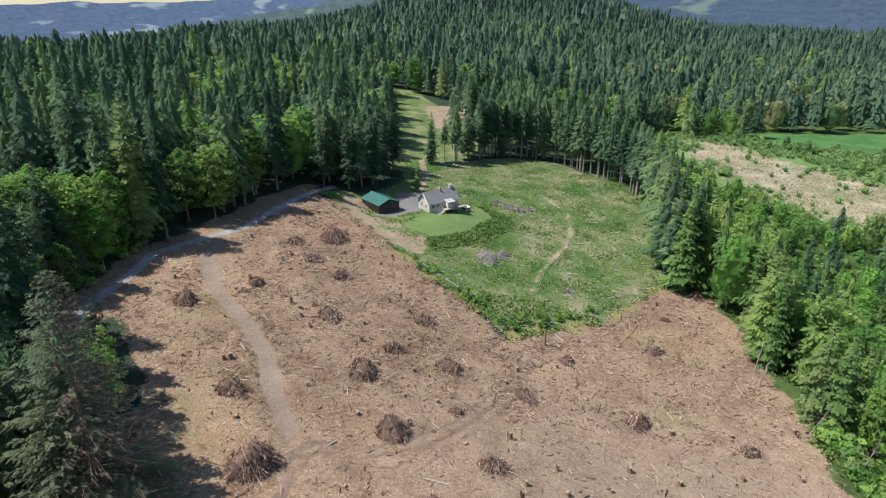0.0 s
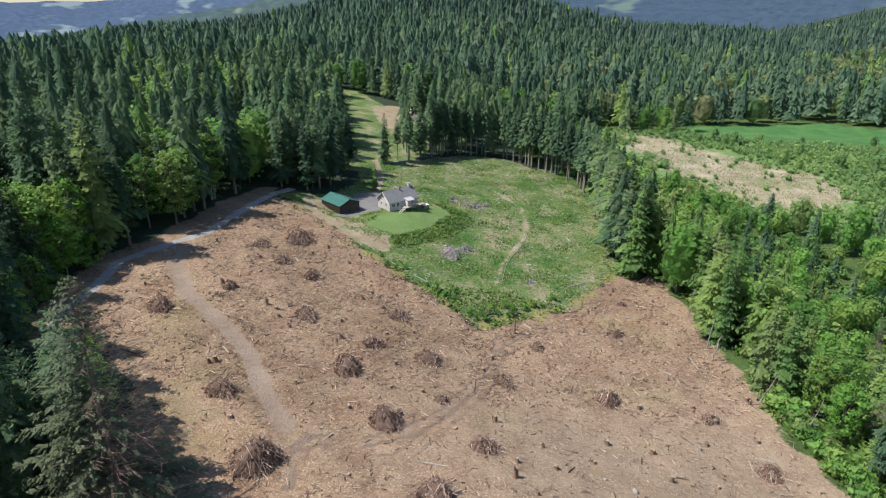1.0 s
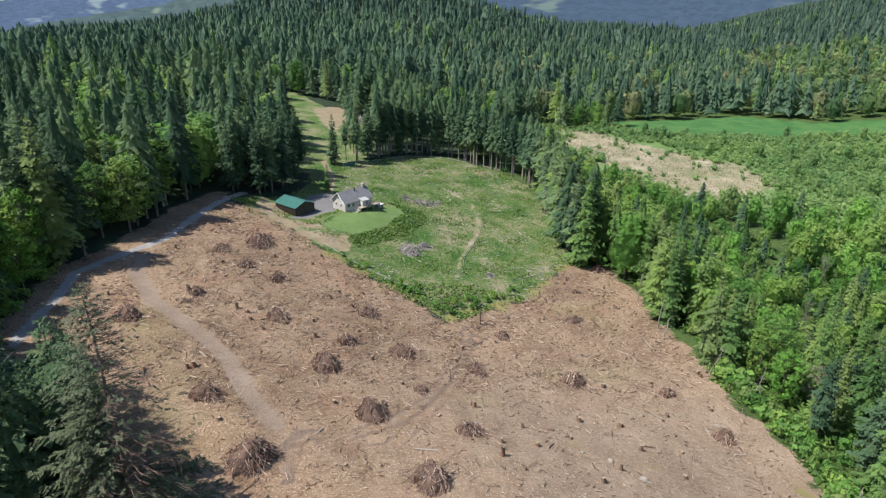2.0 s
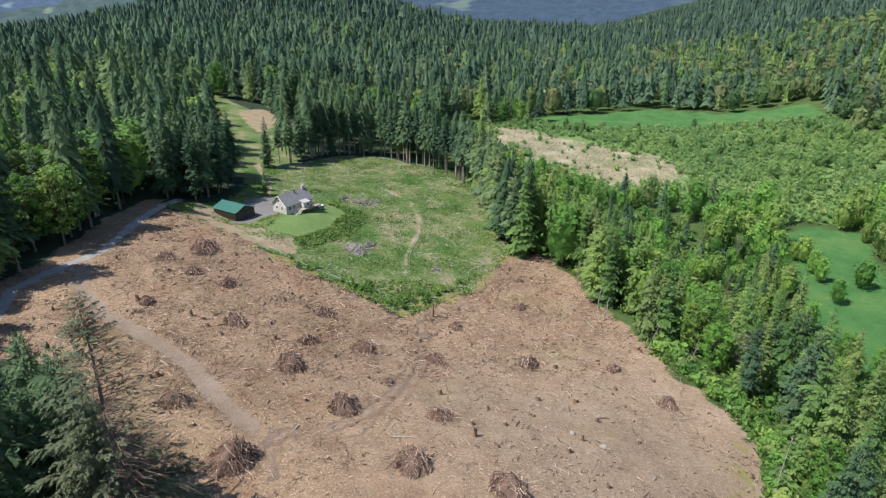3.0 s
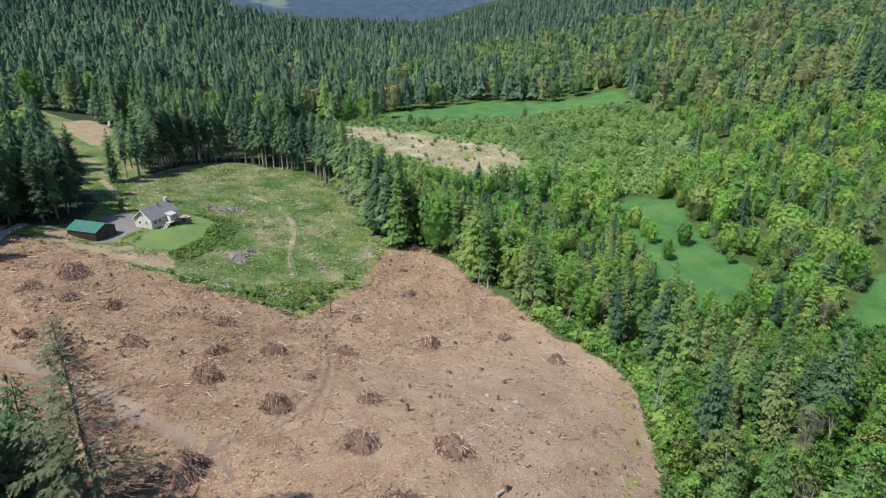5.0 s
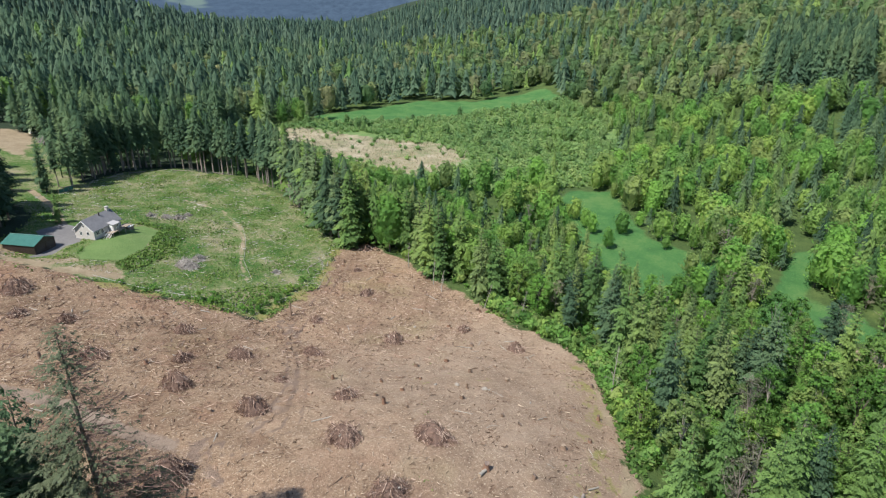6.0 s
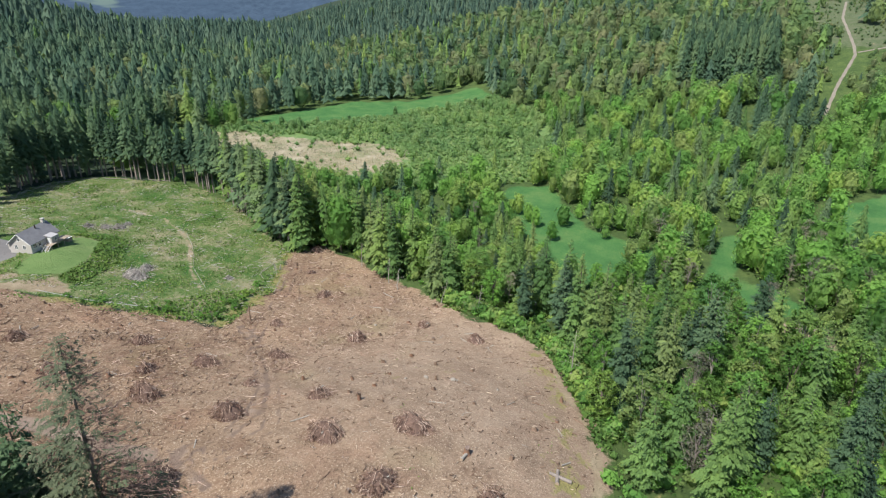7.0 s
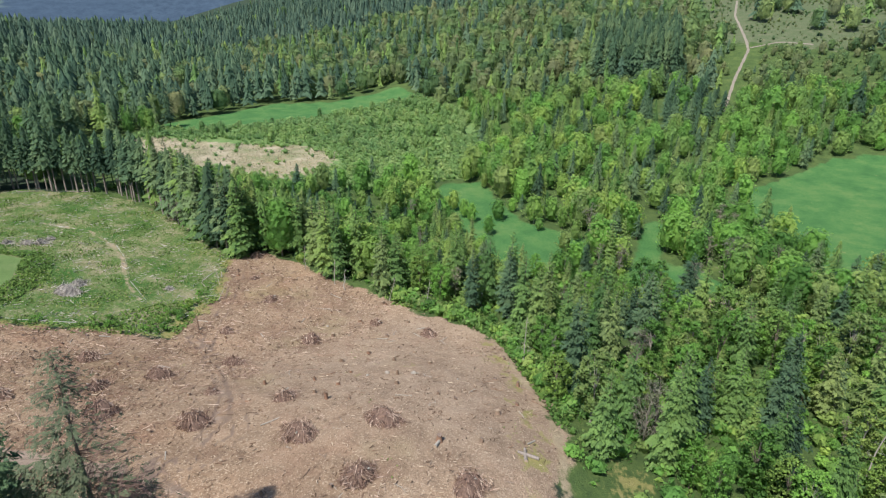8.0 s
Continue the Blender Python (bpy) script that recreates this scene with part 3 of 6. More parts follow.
def mound(rng, H, R, low, rings, n, cards, size, lump=0.45):
    """A leafy crown seen from afar: an uneven dome of foliage down to low, with leaf clumps standing out of it."""
    q = Quads()
    seed, mid, half = rng.uniform(0, 99), 0.5 * (low + H), 0.5 * (H - low)

    def at(a, f):
        # f: 0 at the foot, 1 at the top
        c = -math.cos(math.pi * f)
        s = math.sin(math.pi * f) ** 0.75
        d = vec((math.cos(a) * s, math.sin(a) * s, c))
        r = 1 + lump * noise.noise((1.5 * d[0] + seed, 1.5 * d[1], 1.5 * d[2])) + 0.8 * lump * noise.noise((3.4 * d[0], 3.4 * d[1] + seed, 3.4 * d[2]))
        return vec((R * r * d[0], R * r * d[1], mid + half * d[2] * (0.5 + 0.5 * r)))

    # the body: overlapping leafy boughs, each a little tilted
    for i in range(rings):
        for j in range(n):
            a0, a1 = 6.283 * (j + 0.5 * (i % 2) - 0.12) / n, 6.283 * (j + 0.5 * (i % 2) + 1.12) / n
            f0, f1 = 0.10 + 0.87 * (i - 0.1) / rings, 0.10 + 0.87 * (i + 1.1) / rings
            s, k = rng.uniform(0.52, 0.80, 4), len(q.v)
            q.v += [at(a, f) * vec((w, w, 0.94)) for w, (a, f) in zip(s, ((a0, f0), (a1, f0), (a1, f1), (a0, f1)))]
            q.f.append((k, k + 1, k + 2, k + 3))
    for c in range(cards):
        a, f = rng.uniform(0, 6.283), rng.uniform(0.2, 0.96)
        p = at(a, f) * vec((rng.uniform(0.86, 1.06), rng.uniform(0.86, 1.06), 0.98))
        u = p - vec((0, 0, mid))
        u = u / np.linalg.norm(u) + rng.normal(size=3) * 0.34
        u /= np.linalg.norm(u)
        e = np.cross(u, rng.normal(size=3))
        e /= np.linalg.norm(e)
        s = size * rng.uniform(0.6, 1.4)
        p = p + u * 0.15 * s
        q.card(p - e * s * 0.6, p + e * s * 0.6, np.cross(u, e) * s * 0.45)
    return q


def full_crown(rng, H, R, low, lobes, cards, size):
    """A broad-leaved crown seen close by: lobes of leaf clumps all over a dome, foliage nearly to the ground."""
    q, mids = Quads(), []
    mid, half = 0.5 * (low + H), 0.5 * (H - low)
    for i in range(lobes):
        c = 1 - 2 * (i + 0.5) / lobes
        c = max(-0.8, c)
        a = i * 2.39996 + rng.uniform(-0.3, 0.3)
        s = math.sqrt(max(0, 1 - c * c)) ** 0.8
        lr = R * rng.uniform(0.26, 0.42)
        w = rng.uniform(0.52, 0.80)
        o = vec((R * w * s * math.cos(a), R * w * s * math.sin(a), mid + (half - 0.6 * lr) * c))
        mids.append(o)
        # each lobe gets a hidden kernel that blocks the sun
        k, lc = len(q.v), 0.66 * lr
        q.v += [o + vec(e) * lc for e in ((1, 0, 0), (0, 1, 0), (-1, 0, 0), (0, -1, 0), (0, 0, 0.8), (0, 0, -0.8))]
        q.f += [(k, k + 1, k + 2, k + 4), (k, k + 4, k + 2, k + 3), (k, k + 5, k + 2, k + 1), (k, k + 3, k + 2, k + 5)]
        out = o - vec((0, 0, mid - 0.3 * half))
        out /= np.linalg.norm(out)
        for j in range(cards):
            u = rng.normal(size=3) + 0.7 * out
            u /= np.linalg.norm(u)
            p = o + u * lr * rng.uniform(0.6, 1.12) * vec((1, 1, 0.8))
            g = u + rng.normal(size=3) * 0.36
            g /= np.linalg.norm(g)
            e = np.cross(g, rng.normal(size=3))
            e /= np.linalg.norm(e)
            s = size * rng.uniform(0.6, 1.4)
            q.card(p - e * s * 0.6, p + e * s * 0.6, np.cross(g, e) * s * 0.45)
    return q, mids


def limbs(q, H, r, mids, n=7):
    for c in mids[:n]:
        p = vec((0, 0, c[2] * 0.55))
        q.stick(p, c, r * 0.45, 0.03, 4)
    return q


def species(kind, rng, grade):
    """Crown and trunk of one pattern of a kind, 20 m high (shrubs 3 m)."""
    r = rng
    if kind in ("fir", "tall_fir", "cedar") and grade != "near":
        tiers, n, cards = {"mid": (8, 6, 66), "low": (5, 5, 10), "far": (3, 4, 0)}[grade]
        base = {"fir": r.uniform(1.0, 4.0), "tall_fir": r.uniform(5, 8.5), "cedar": r.uniform(0.5, 2.5)}[kind]
        R = {"fir": r.uniform(3.4, 4.9), "tall_fir": r.uniform(2.5, 3.4), "cedar": r.uniform(3.2, 4.6)}[kind]
        return skirted(r, 20, base, R * (1.0 if grade == "mid" else 1.15), tiers, n, cards), trunk_of(r, 18, 0.28, 5, 3)
    if kind == "fir":
        return conifer(r, 20, r.uniform(1.5, 5), r.uniform(3.3, 4.7), 26, 6, 0.4), trunk_of(r, 19, 0.3)
    if kind == "tall_fir":
        return conifer(r, 20, r.uniform(5, 9), r.uniform(2.4, 3.3), 24, 6, 0.5, 0.12), trunk_of(r, 19, 0.26)
    if kind == "cedar":
        return conifer(r, 20, r.uniform(0.5, 2.5), r.uniform(3.0, 4.2), 26, 6, 0.75), trunk_of(r, 19, 0.34)
    if kind == "leaf":
        R = r.uniform(4.2, 6.4) if grade == "near" else r.uniform(4.8, 7.0) * (1.22 if grade == "low" else 1.0)
        if grade != "near":
            return mound(r, 20, R, r.uniform(0.5, 2.5), *{"mid": (6, 9, 230, 1.2), "low": (4, 6, 46, 1.75), "far": (3, 6, 10, 2.6)}[grade]), trunk_of(r, 15, 0.3, 5, 3)
        crown, mids = full_crown(r, 20, R, r.uniform(0.8, 3.5), 32, 60, 0.52)
        return crown, limbs(trunk_of(r, 15, 0.3, bend=0.8), 20, 0.3, mids)
    if kind == "bare":
        crown, mids = round_crown(r, 20, 4.6, 20, 22 if grade == "near" else 12, 0.5, 0.2, 0.8)
        stem = limbs(trunk_of(r, 18, 0.24, bend=0.6), 20, 0.22, mids, 20)
        for c in mids:
            for _ in range(5):
                stem.stick(c, c + r.normal(size=3) * vec((1.3, 1.3, 1.0)), 0.05, 0.02, 3)
        return crown, stem
    if grade != "near":
        return mound(r, 3, r.uniform(1.7, 2.6), -0.2, 2, 5, 14, 0.8, 0.5), trunk_of(r, 2, 0.06, 5, 2)
    crown, mids = round_crown(r, 3, 2.0, 7, 26, 0.42, 0.12)
    return crown, limbs(trunk_of(r, 2, 0.06), 3, 0.06, mids, 4)


# where they grow, in cells of the plan
def lumpy(x, y, s, seed):
    return np.array([noise.noise((a / s, b / s, seed)) for a, b in zip(np.atleast_1d(x), np.atleast_1d(y))])


def clear_of(xm, ym):
    """True where trees may stand."""
    ok = np.ones(len(xm), bool)
    edge_gap = 0.1 + 2.0 * np.maximum(0, lumpy(xm, ym, 9, 3.0)) + 2.6 * ((xm > 40 * CELL) & (ym < 82 * CELL))
    for poly, gap in ((BROWN, edge_gap), (GREEN, 0.8), (GAP_CLEAR, 0.5), (MARSH, -3), (FAR_FIELD, 1.5), (RIGHT_FIELD, 1.5), (MEADOW, np.where(np.sin(xm * 7.7 + ym * 3.9) > 0.62, -9.5, 1.0)), (MEADOW_2, 1.0), (BRUSHY, 0)):
        ok &= sd(poly, xm, ym) > gap
    x, y = xm / CELL, ym / CELL
    ok &= (along(ROAD, xm, ym) > np.where(y > 100, 4.6, 6.5)) & (sd(VERGE, xm, ym) > 0)
    ok &= ~((x > -57) & (x < -30) & (y > 60) & (y < 97))
    ok &= (along(HILL_ROAD, xm, ym) > 5.5) & (along(HILL_FORK, xm, ym) > 5.5)
    ok &= (sd(GAP, xm, ym) > 0) | (np.sin(x * 7.13 + y * 31.7) > 0.8)
    ok &= np.sin(x * 91.7 + y * 47.3) > -0.82 + 0.5 * np.maximum(0, lumpy(x, y, 12, 8.0))
    ok &= (sd(CUT, xm, ym) > 0) | (np.sin(x * 12.9898 + y * 78.233) > 0.9)
    ok &= (x < -42) | (y > 12) | (x > 24)
    ok &= ~((x < 14) & (y < 38) & (x > -70))
    ok &= along(EDGE_WAY, xm, ym) > 2.6
    ok &= np.hypot(x + 33, y - 46.7) > 8
    ok &= ~((x > 14) & (x < 112) & (y < 80)) | (np.sin(x * 31.7 + y * 17.9) > -0.8)
    ok &= sd([(20, 13), (28, 12), (31, 9), (26, 5), (20, 8)], xm, ym) > 0.5
    return ok


def character(xm, ym, rng):
    """Kind and height in metres for each place."""
    x, y = xm / CELL, ym / CELL
    n = len(x)
    u = x - 300 - 0.5 * np.maximum(0, y - 230)
    road = along(ROAD, xm, ym)
    dark_slope = y > np.interp(x, (150, 308, 430, 520, 545, 560, 595, 700), (600, 640, 690, 630, 560, 515, 455, 330))
    tl = (x > 55) & (x < 90) & (y > 84) & (y < 340)
    se = (x > 14) & (y < 110) & (x < 112) & ~tl
    va = (x >= 112) & (x < 330) & (y < 250)
    hill = (u > -60) & ~va
    # share of broad-leaved trees, gathered in groups
    p = np.full(n, 0.10)
    p[x < -20] = 0.16
    p[(x < -40) & (y < 270)] = 0.12
    p[(road < 26) & (x < -40)] = 0.5
    p[(road < 22) & (x < -56) & (y > 104)] = 0.85
    p[(x < -30) & (y < 84)] = 0.03
    p[(x > -20) & (y > 300)] = 0.06
    p[tl] = 0.06
    p[tl & (x > 73) & (y < 210)] = 0.85
    p[(x > -22) & (x < 24) & (y > 200) & (y < 300)] = 0.0
    p[se] = 0.62
    p[va] = 0.66
    p[hill] = 0.66
    p[hill & (y > 330)] = 0.5
    p[(x > 130) & (u <= -60) & (y > 330) & (y < 620)] = 0.22
    p[(x >= 90) & (x < 125) & (y > 90) & (y < 330)] = 0.85
    p[dark_slope] = 0.02
    clumps = lumpy(x, y, 20, 5.0)
    leafy = rng.random(n) < np.where(hill & ~dark_slope, p + 1.0 * lumpy(x, y, 30, 9.0), p * (1 + 2.6 * clumps))
    share = np.where(se, 0.70, np.where(va, 0.6, np.where(tl, np.where(y < 185, 0.7, 0.25), np.where(hill, np.where(y < 330, 0.5, 0.35), 0.05))))
    cedar = rng.random(n) < np.where(dark_slope, 0.02, share)
    tall = rng.random(n) < np.where((y > 195) & (y < 300) & (x > -5) & (x < 90), 0.75, 0.12)
    kind = np.where(leafy, "leaf", np.where(cedar, "cedar", np.where(tall, "tall_fir", "fir")))
    kind[(se | va) & leafy & (rng.random(n) < 0.16) & (np.hypot(x, y) < 170)] = "bare"
    # heights: old and young trees side by side, and patches of younger wood; some zones lowered to fit the camera's
    # view
    h = 27 * (0.62 + 0.56 * rng.random(n) ** 0.8) * (1 + 0.35 * lumpy(x, y, 16, 7.0))
    h[tl] = (np.interp(y, (84, 108, 140, 240), (23, 30, 33, 29)) * rng.uniform(0.78, 1.14, n))[tl]
    behind = x - np.interp(y, (84, 120, 140, 163, 178, 205, 222, 240), (61, 62, 58, 60, 65, 67, 66, 55))
    h[tl] *= np.interp(behind, (4, 9, 16, 24), (1.0, 0.85, 0.66, 0.5))[tl]
    edge = (y > 195) & (y < 330) & (x > -40) & (x < 60)
    h[edge] = rng.uniform(22, 32, edge.sum())
    h[se] = rng.uniform(9, 23, se.sum()) * np.where(leafy, 1.0, 1.15)[se]
    low_se = se & (x > 78) & (y > 40)
    h[low_se] = rng.uniform(9, 17, low_se.sum())
    open_side = (x > 84) & (x < 116) & (y > 38) & (y < 112)
    h[open_side] = rng.uniform(8, 15, open_side.sum())
    h[va] = rng.uniform(11, 21, va.sum())
    h[hill] = rng.uniform(14, 28, hill.sum())
    low_back = (x >= 90) & (x < 125) & (y > 90) & (y < 330)
    h[low_back] = rng.uniform(7, 13, low_back.sum())
    h[x < -30] *= 1.12
    h[(road < 18) & (x < -40) & (y > 125)] *= 1.2
    h[leafy] *= np.where(hill | va, 0.88, 0.82)[leafy]
    h[leafy] = np.minimum(h[leafy], 21 + 3 * rng.random(leafy.sum()))
    lone = sd(MEADOW, xm, ym) < 1
    kind[lone] = "leaf"
    h[lone] = rng.uniform(5, 11, lone.sum())
    scrub = sd(SCRUB, xm, ym) < 0
    kind[scrub & (rng.random(n) < 0.9)] = "leaf"
    h[scrub] *= 0.5
    grove = sd([(372, 150), (432, 168), (440, 112), (380, 94)], xm, ym) < 0
    h[grove] *= 0.3
    stand = (sd([(305, 105), (395, 96), (402, 72), (330, 42), (300, 60)], xm, ym) < 0) & (rng.random(n) < 0.65)
    kind[stand] = "fir"
    h[stand] = rng.uniform(18, 27, stand.sum())
    h[(along(HILL_ROAD, xm, ym) < 14) | (along(HILL_FORK, xm, ym) < 14)] *= 0.55
    return kind, h


def sown(lo, hi, gap, rng):
    """Places between two distances from the walk's start, about gap metres apart, within what the walk looks over."""
    g = np.arange(-hi, hi, gap)
    x, y = [a.ravel() for a in np.meshgrid(g, g)]
    x, y = x + rng.uniform(-0.48, 0.48, x.size) * gap, y + rng.uniform(-0.48, 0.48, x.size) * gap
    d, a = np.hypot(x + 15, y), np.degrees(np.arctan2(x + 15, y + 20))
    ok = (d >= lo) & (d < hi) & (a > -44) & (a < 101)
    x, y = x[ok], y[ok]
    ok = clear_of(x, y) & ((np.hypot(x, y) < 900) | (y > 0.45 * x))
    return x[ok], y[ok]


NAMES = {"fir": ("fir_tree", "dark green fir tree in the surrounding forest", "tree", fir_needles, fir_needles_many),
         "tall_fir": ("tall_fir_tree", "tall fir tree with a bare lower trunk at the forest edge", "tree", fir_needles, fir_needles_many),
         "cedar": ("cedar_tree", "green cedar tree with drooping sprays in the woods", "tree", cedar_needles, cedar_needles_many),
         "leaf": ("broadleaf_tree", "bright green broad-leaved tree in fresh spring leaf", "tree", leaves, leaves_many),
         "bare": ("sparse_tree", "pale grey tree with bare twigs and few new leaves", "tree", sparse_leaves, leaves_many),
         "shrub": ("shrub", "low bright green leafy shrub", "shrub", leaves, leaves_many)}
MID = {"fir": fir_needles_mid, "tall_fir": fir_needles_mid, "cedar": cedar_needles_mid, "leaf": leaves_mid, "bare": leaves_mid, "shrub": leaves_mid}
rng = np.random.default_rng(7)
patterns, many = {}, {}


def pattern(kind, grade, k):
    if (kind, grade, k) not in patterns:
        patterns[kind, grade, k] = species(kind, np.random.default_rng(100 * k + len(kind) * 7 + len(grade)), grade)
    return patterns[kind, grade, k]


def plant_tree(kind, x, y, h, spin, k=0, grade="near"):
    """One tree that stands by itself, with a trunk and a crown; built once for each pattern, then copied."""
    name, label, category, near_mat, _ = NAMES[kind]
    size = h / (3 if kind == "shrub" else 20)
    m = Matrix.LocRotScale((x, y, float(height(x, y))), Euler((0, 0, spin)), (size * rng.uniform(0.88, 1.15), size * rng.uniform(0.88, 1.15), size))
    if (kind, grade, k) not in many:
        crown, trunk = pattern(kind, grade, k)
        ob = new(name)
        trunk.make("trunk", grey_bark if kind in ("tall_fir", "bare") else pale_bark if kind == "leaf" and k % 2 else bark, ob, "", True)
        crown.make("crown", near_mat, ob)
        tagged(ob, label, category, "trees of the forest")
        many[kind, grade, k] = ob
        ob.matrix_basis = m
        return ob
    src = many[kind, grade, k]
    ob = copy_thing(src, Matrix())
    ob.matrix_basis = m
    return ob


def woods(kind, grade, xs, ys, hs, name, label, category="trees", skin=None):
    """Many trees of one kind as one mesh."""
    V, F, T = [], [], []
    start, kinds = 0, 4
    for k in range(kinds):
        sel = np.arange(len(xs)) % kinds == k
        n = int(sel.sum())
        if not n:
            continue
        crown, trunk = pattern(kind, grade, k)
        v, f = crown.arrays()
        tv, tf = trunk.arrays()
        if grade == "mid":
            stem = Quads()
            stem.stick(vec((0, 0, -0.6)), vec((0, 0, 14 if kind != "shrub" else 1)), 0.26, 0.12, 4)
            tv, tf = stem.arrays()
            v, f = np.concatenate([v, tv]), np.concatenate([f, tf + len(crown.v)])
        s = hs[sel] / (3 if kind == "shrub" else 20)
        sx, a = s * rng.uniform(0.88, 1.15, n), rng.uniform(0, 6.283, n)
        ca, sa = np.cos(a)[:, None], np.sin(a)[:, None]
        px = (v[None, :, 0] * ca - v[None, :, 1] * sa) * sx[:, None] + xs[sel][:, None]
        py = (v[None, :, 0] * sa + v[None, :, 1] * ca) * sx[:, None] + ys[sel][:, None]
        pz = v[None, :, 2] * s[:, None] + height(xs[sel], ys[sel])[:, None]
        V.append(np.stack([px, py, pz], 2).reshape(-1, 3))
        F.append((f[None] + (np.arange(n) * len(v))[:, None, None] + start).reshape(-1, 4))
        T.append(np.repeat(rng.random(n), len(v)))
        start += n * len(v)
    if V:
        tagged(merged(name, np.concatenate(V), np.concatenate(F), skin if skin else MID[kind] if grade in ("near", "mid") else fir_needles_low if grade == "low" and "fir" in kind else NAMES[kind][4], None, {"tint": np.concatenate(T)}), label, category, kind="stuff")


left_over = {}
count = {}
# the dense front row of the wood round the pasture
front = [(67, 139.5), (57.5, 140), (60, 163), (64.8, 178), (67.2, 205), (66.2, 222), (54.5, 238.5), (45, 251), (27, 248.5), (15, 239)]
for (ax, ay), (bx, by) in zip(front, front[1:]):
    n = max(2, int(math.hypot(bx - ax, by - ay) / 2.2))
    for i in range(n):
        f = (i + rng.uniform(0, 1)) / n
        back = rng.uniform(0.3, 4.0)
        d = math.hypot(bx - ax, by - ay)
        a, b = ax + (bx - ax) * f + (by - ay) / d * back, ay + (by - ay) * f - (bx - ax) / d * back
        tall = rng.uniform(25, 34) if b < 190 else rng.uniform(24, 32)
        plant_tree("cedar" if b < 185 and rng.random() < 0.5 else "tall_fir", a * CELL, b * CELL, tall, rng.uniform(0, 6.28), int(rng.integers(0, 6)), "near" if b < 200 else "mid")
x, y = sown(0, 215, 5.7, rng)
kind, h = character(x, y, rng)
order = np.argsort(np.hypot(x + 15, y))
for j in order:
    kd = str(kind[j])
    by_road = kd == "leaf" and x[j] < -36 * CELL and 95 * CELL < y[j]
    if by_road or count.get(kd, 0) < (115 if kd == "leaf" else 140 if kd == "fir" else 60 if kd == "bare" else 110):
        count[kd] = count.get(kd, 0) + 1
        plant_tree(kd, x[j], y[j], h[j], rng.uniform(0, 6.28), int(rng.integers(0, 6)))
    elif count[kd] < 270:
        count[kd] += 1
        plant_tree(kd, x[j], y[j], h[j], rng.uniform(0, 6.28), int(rng.integers(0, 6)), "mid")
    else:
        left_over.setdefault(kd, []).append((x[j], y[j], h[j]))
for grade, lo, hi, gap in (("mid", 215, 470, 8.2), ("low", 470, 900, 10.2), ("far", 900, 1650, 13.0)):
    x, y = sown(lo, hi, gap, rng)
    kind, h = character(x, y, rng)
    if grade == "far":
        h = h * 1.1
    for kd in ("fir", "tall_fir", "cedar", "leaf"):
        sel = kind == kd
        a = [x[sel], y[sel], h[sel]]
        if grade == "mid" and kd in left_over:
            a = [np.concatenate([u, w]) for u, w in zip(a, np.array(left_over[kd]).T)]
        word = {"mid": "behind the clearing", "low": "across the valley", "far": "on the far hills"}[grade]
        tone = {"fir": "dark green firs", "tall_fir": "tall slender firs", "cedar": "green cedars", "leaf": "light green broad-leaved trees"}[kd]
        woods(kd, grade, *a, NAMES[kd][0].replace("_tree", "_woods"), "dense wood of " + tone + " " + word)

# undergrowth along the wood's edge
line = [(63, 86), (62, 75), (61, 62), (56, 48), (45, 36), (34, 25)]
px, py = [], []
for (ax, ay), (bx, by) in zip(line, line[1:]):
    n = int(math.hypot(bx - ax, by - ay) * 2.2)
    t = rng.random(n)
    px += list(ax + (bx - ax) * t + rng.uniform(0.6, 4.5, n))
    py += list(ay + (by - ay) * t - rng.uniform(-1, 1, n))
px, py = np.array(px) * CELL, np.array(py) * CELL
ok = along(EDGE_WAY, px, py) > 1.5
px, py = px[ok], py[ok]
woods("shrub", "mid", px, py, rng.uniform(1.2, 4.5, len(px)), "undergrowth", "green bushes along the edge of the wood", "shrubs")

# bushes under the trees along the gravel road
t = rng.random(110)
px, py = np.interp(t, (0, 0.33, 0.67, 1), (-63, -66, -67, -68)), np.interp(t, (0, 0.33, 0.67, 1), (128, 120, 108, 90))
px, py = (px - rng.uniform(3.0, 8, 110)) * CELL, (py + rng.uniform(-3, 3, 110)) * CELL
woods("shrub", "near", px, py, rng.uniform(1.2, 4.2, 110), "roadside_bushes", "green bushes beside the gravel road", "shrubs")

# willow scrub on the marsh
g = np.arange(90, 420, 3.4)
x, y = [a.ravel() + rng.uniform(-2, 2, a.size) for a in np.meshgrid(g, g)]
ok = (sd(MARSH, x, y) < 1) & (sd(WET, x, y) > np.where(rng.random(x.size) < 0.05, -40, rng.uniform(-9, 5, x.size))) & (sd(FAR_FIELD, x, y) > 1) & (sd(MEADOW, x, y) > 1) & (lumpy(x, y, 30, 2.0) > -0.4)
x, y = x[ok], y[ok]
woods("shrub", "low", x, y, rng.uniform(1.2, 3.8, len(x)) * (1 + 0.5 * lumpy(x, y, 25, 6.0)), "willow_scrub", "bright green willow scrub round the marsh", "shrubs", willow_leaves)

# taller willows standing over the scrub
x, y = rng.uniform(150, 400, 700), rng.uniform(150, 390, 700)
ok = (sd(MARSH, x, y) < 0) & (sd(WET, x, y) > 5) & (sd(FAR_FIELD, x, y) > 3) & (rng.random(700) < 0.15 + 0.5 * sig((x - 280) / 30))
x, y = x[ok], y[ok]
woods("leaf", "mid", x, y, rng.uniform(4, 10, len(x)), "willow_trees", "rounded light green willow trees on the marsh", "trees", willow_leaves)

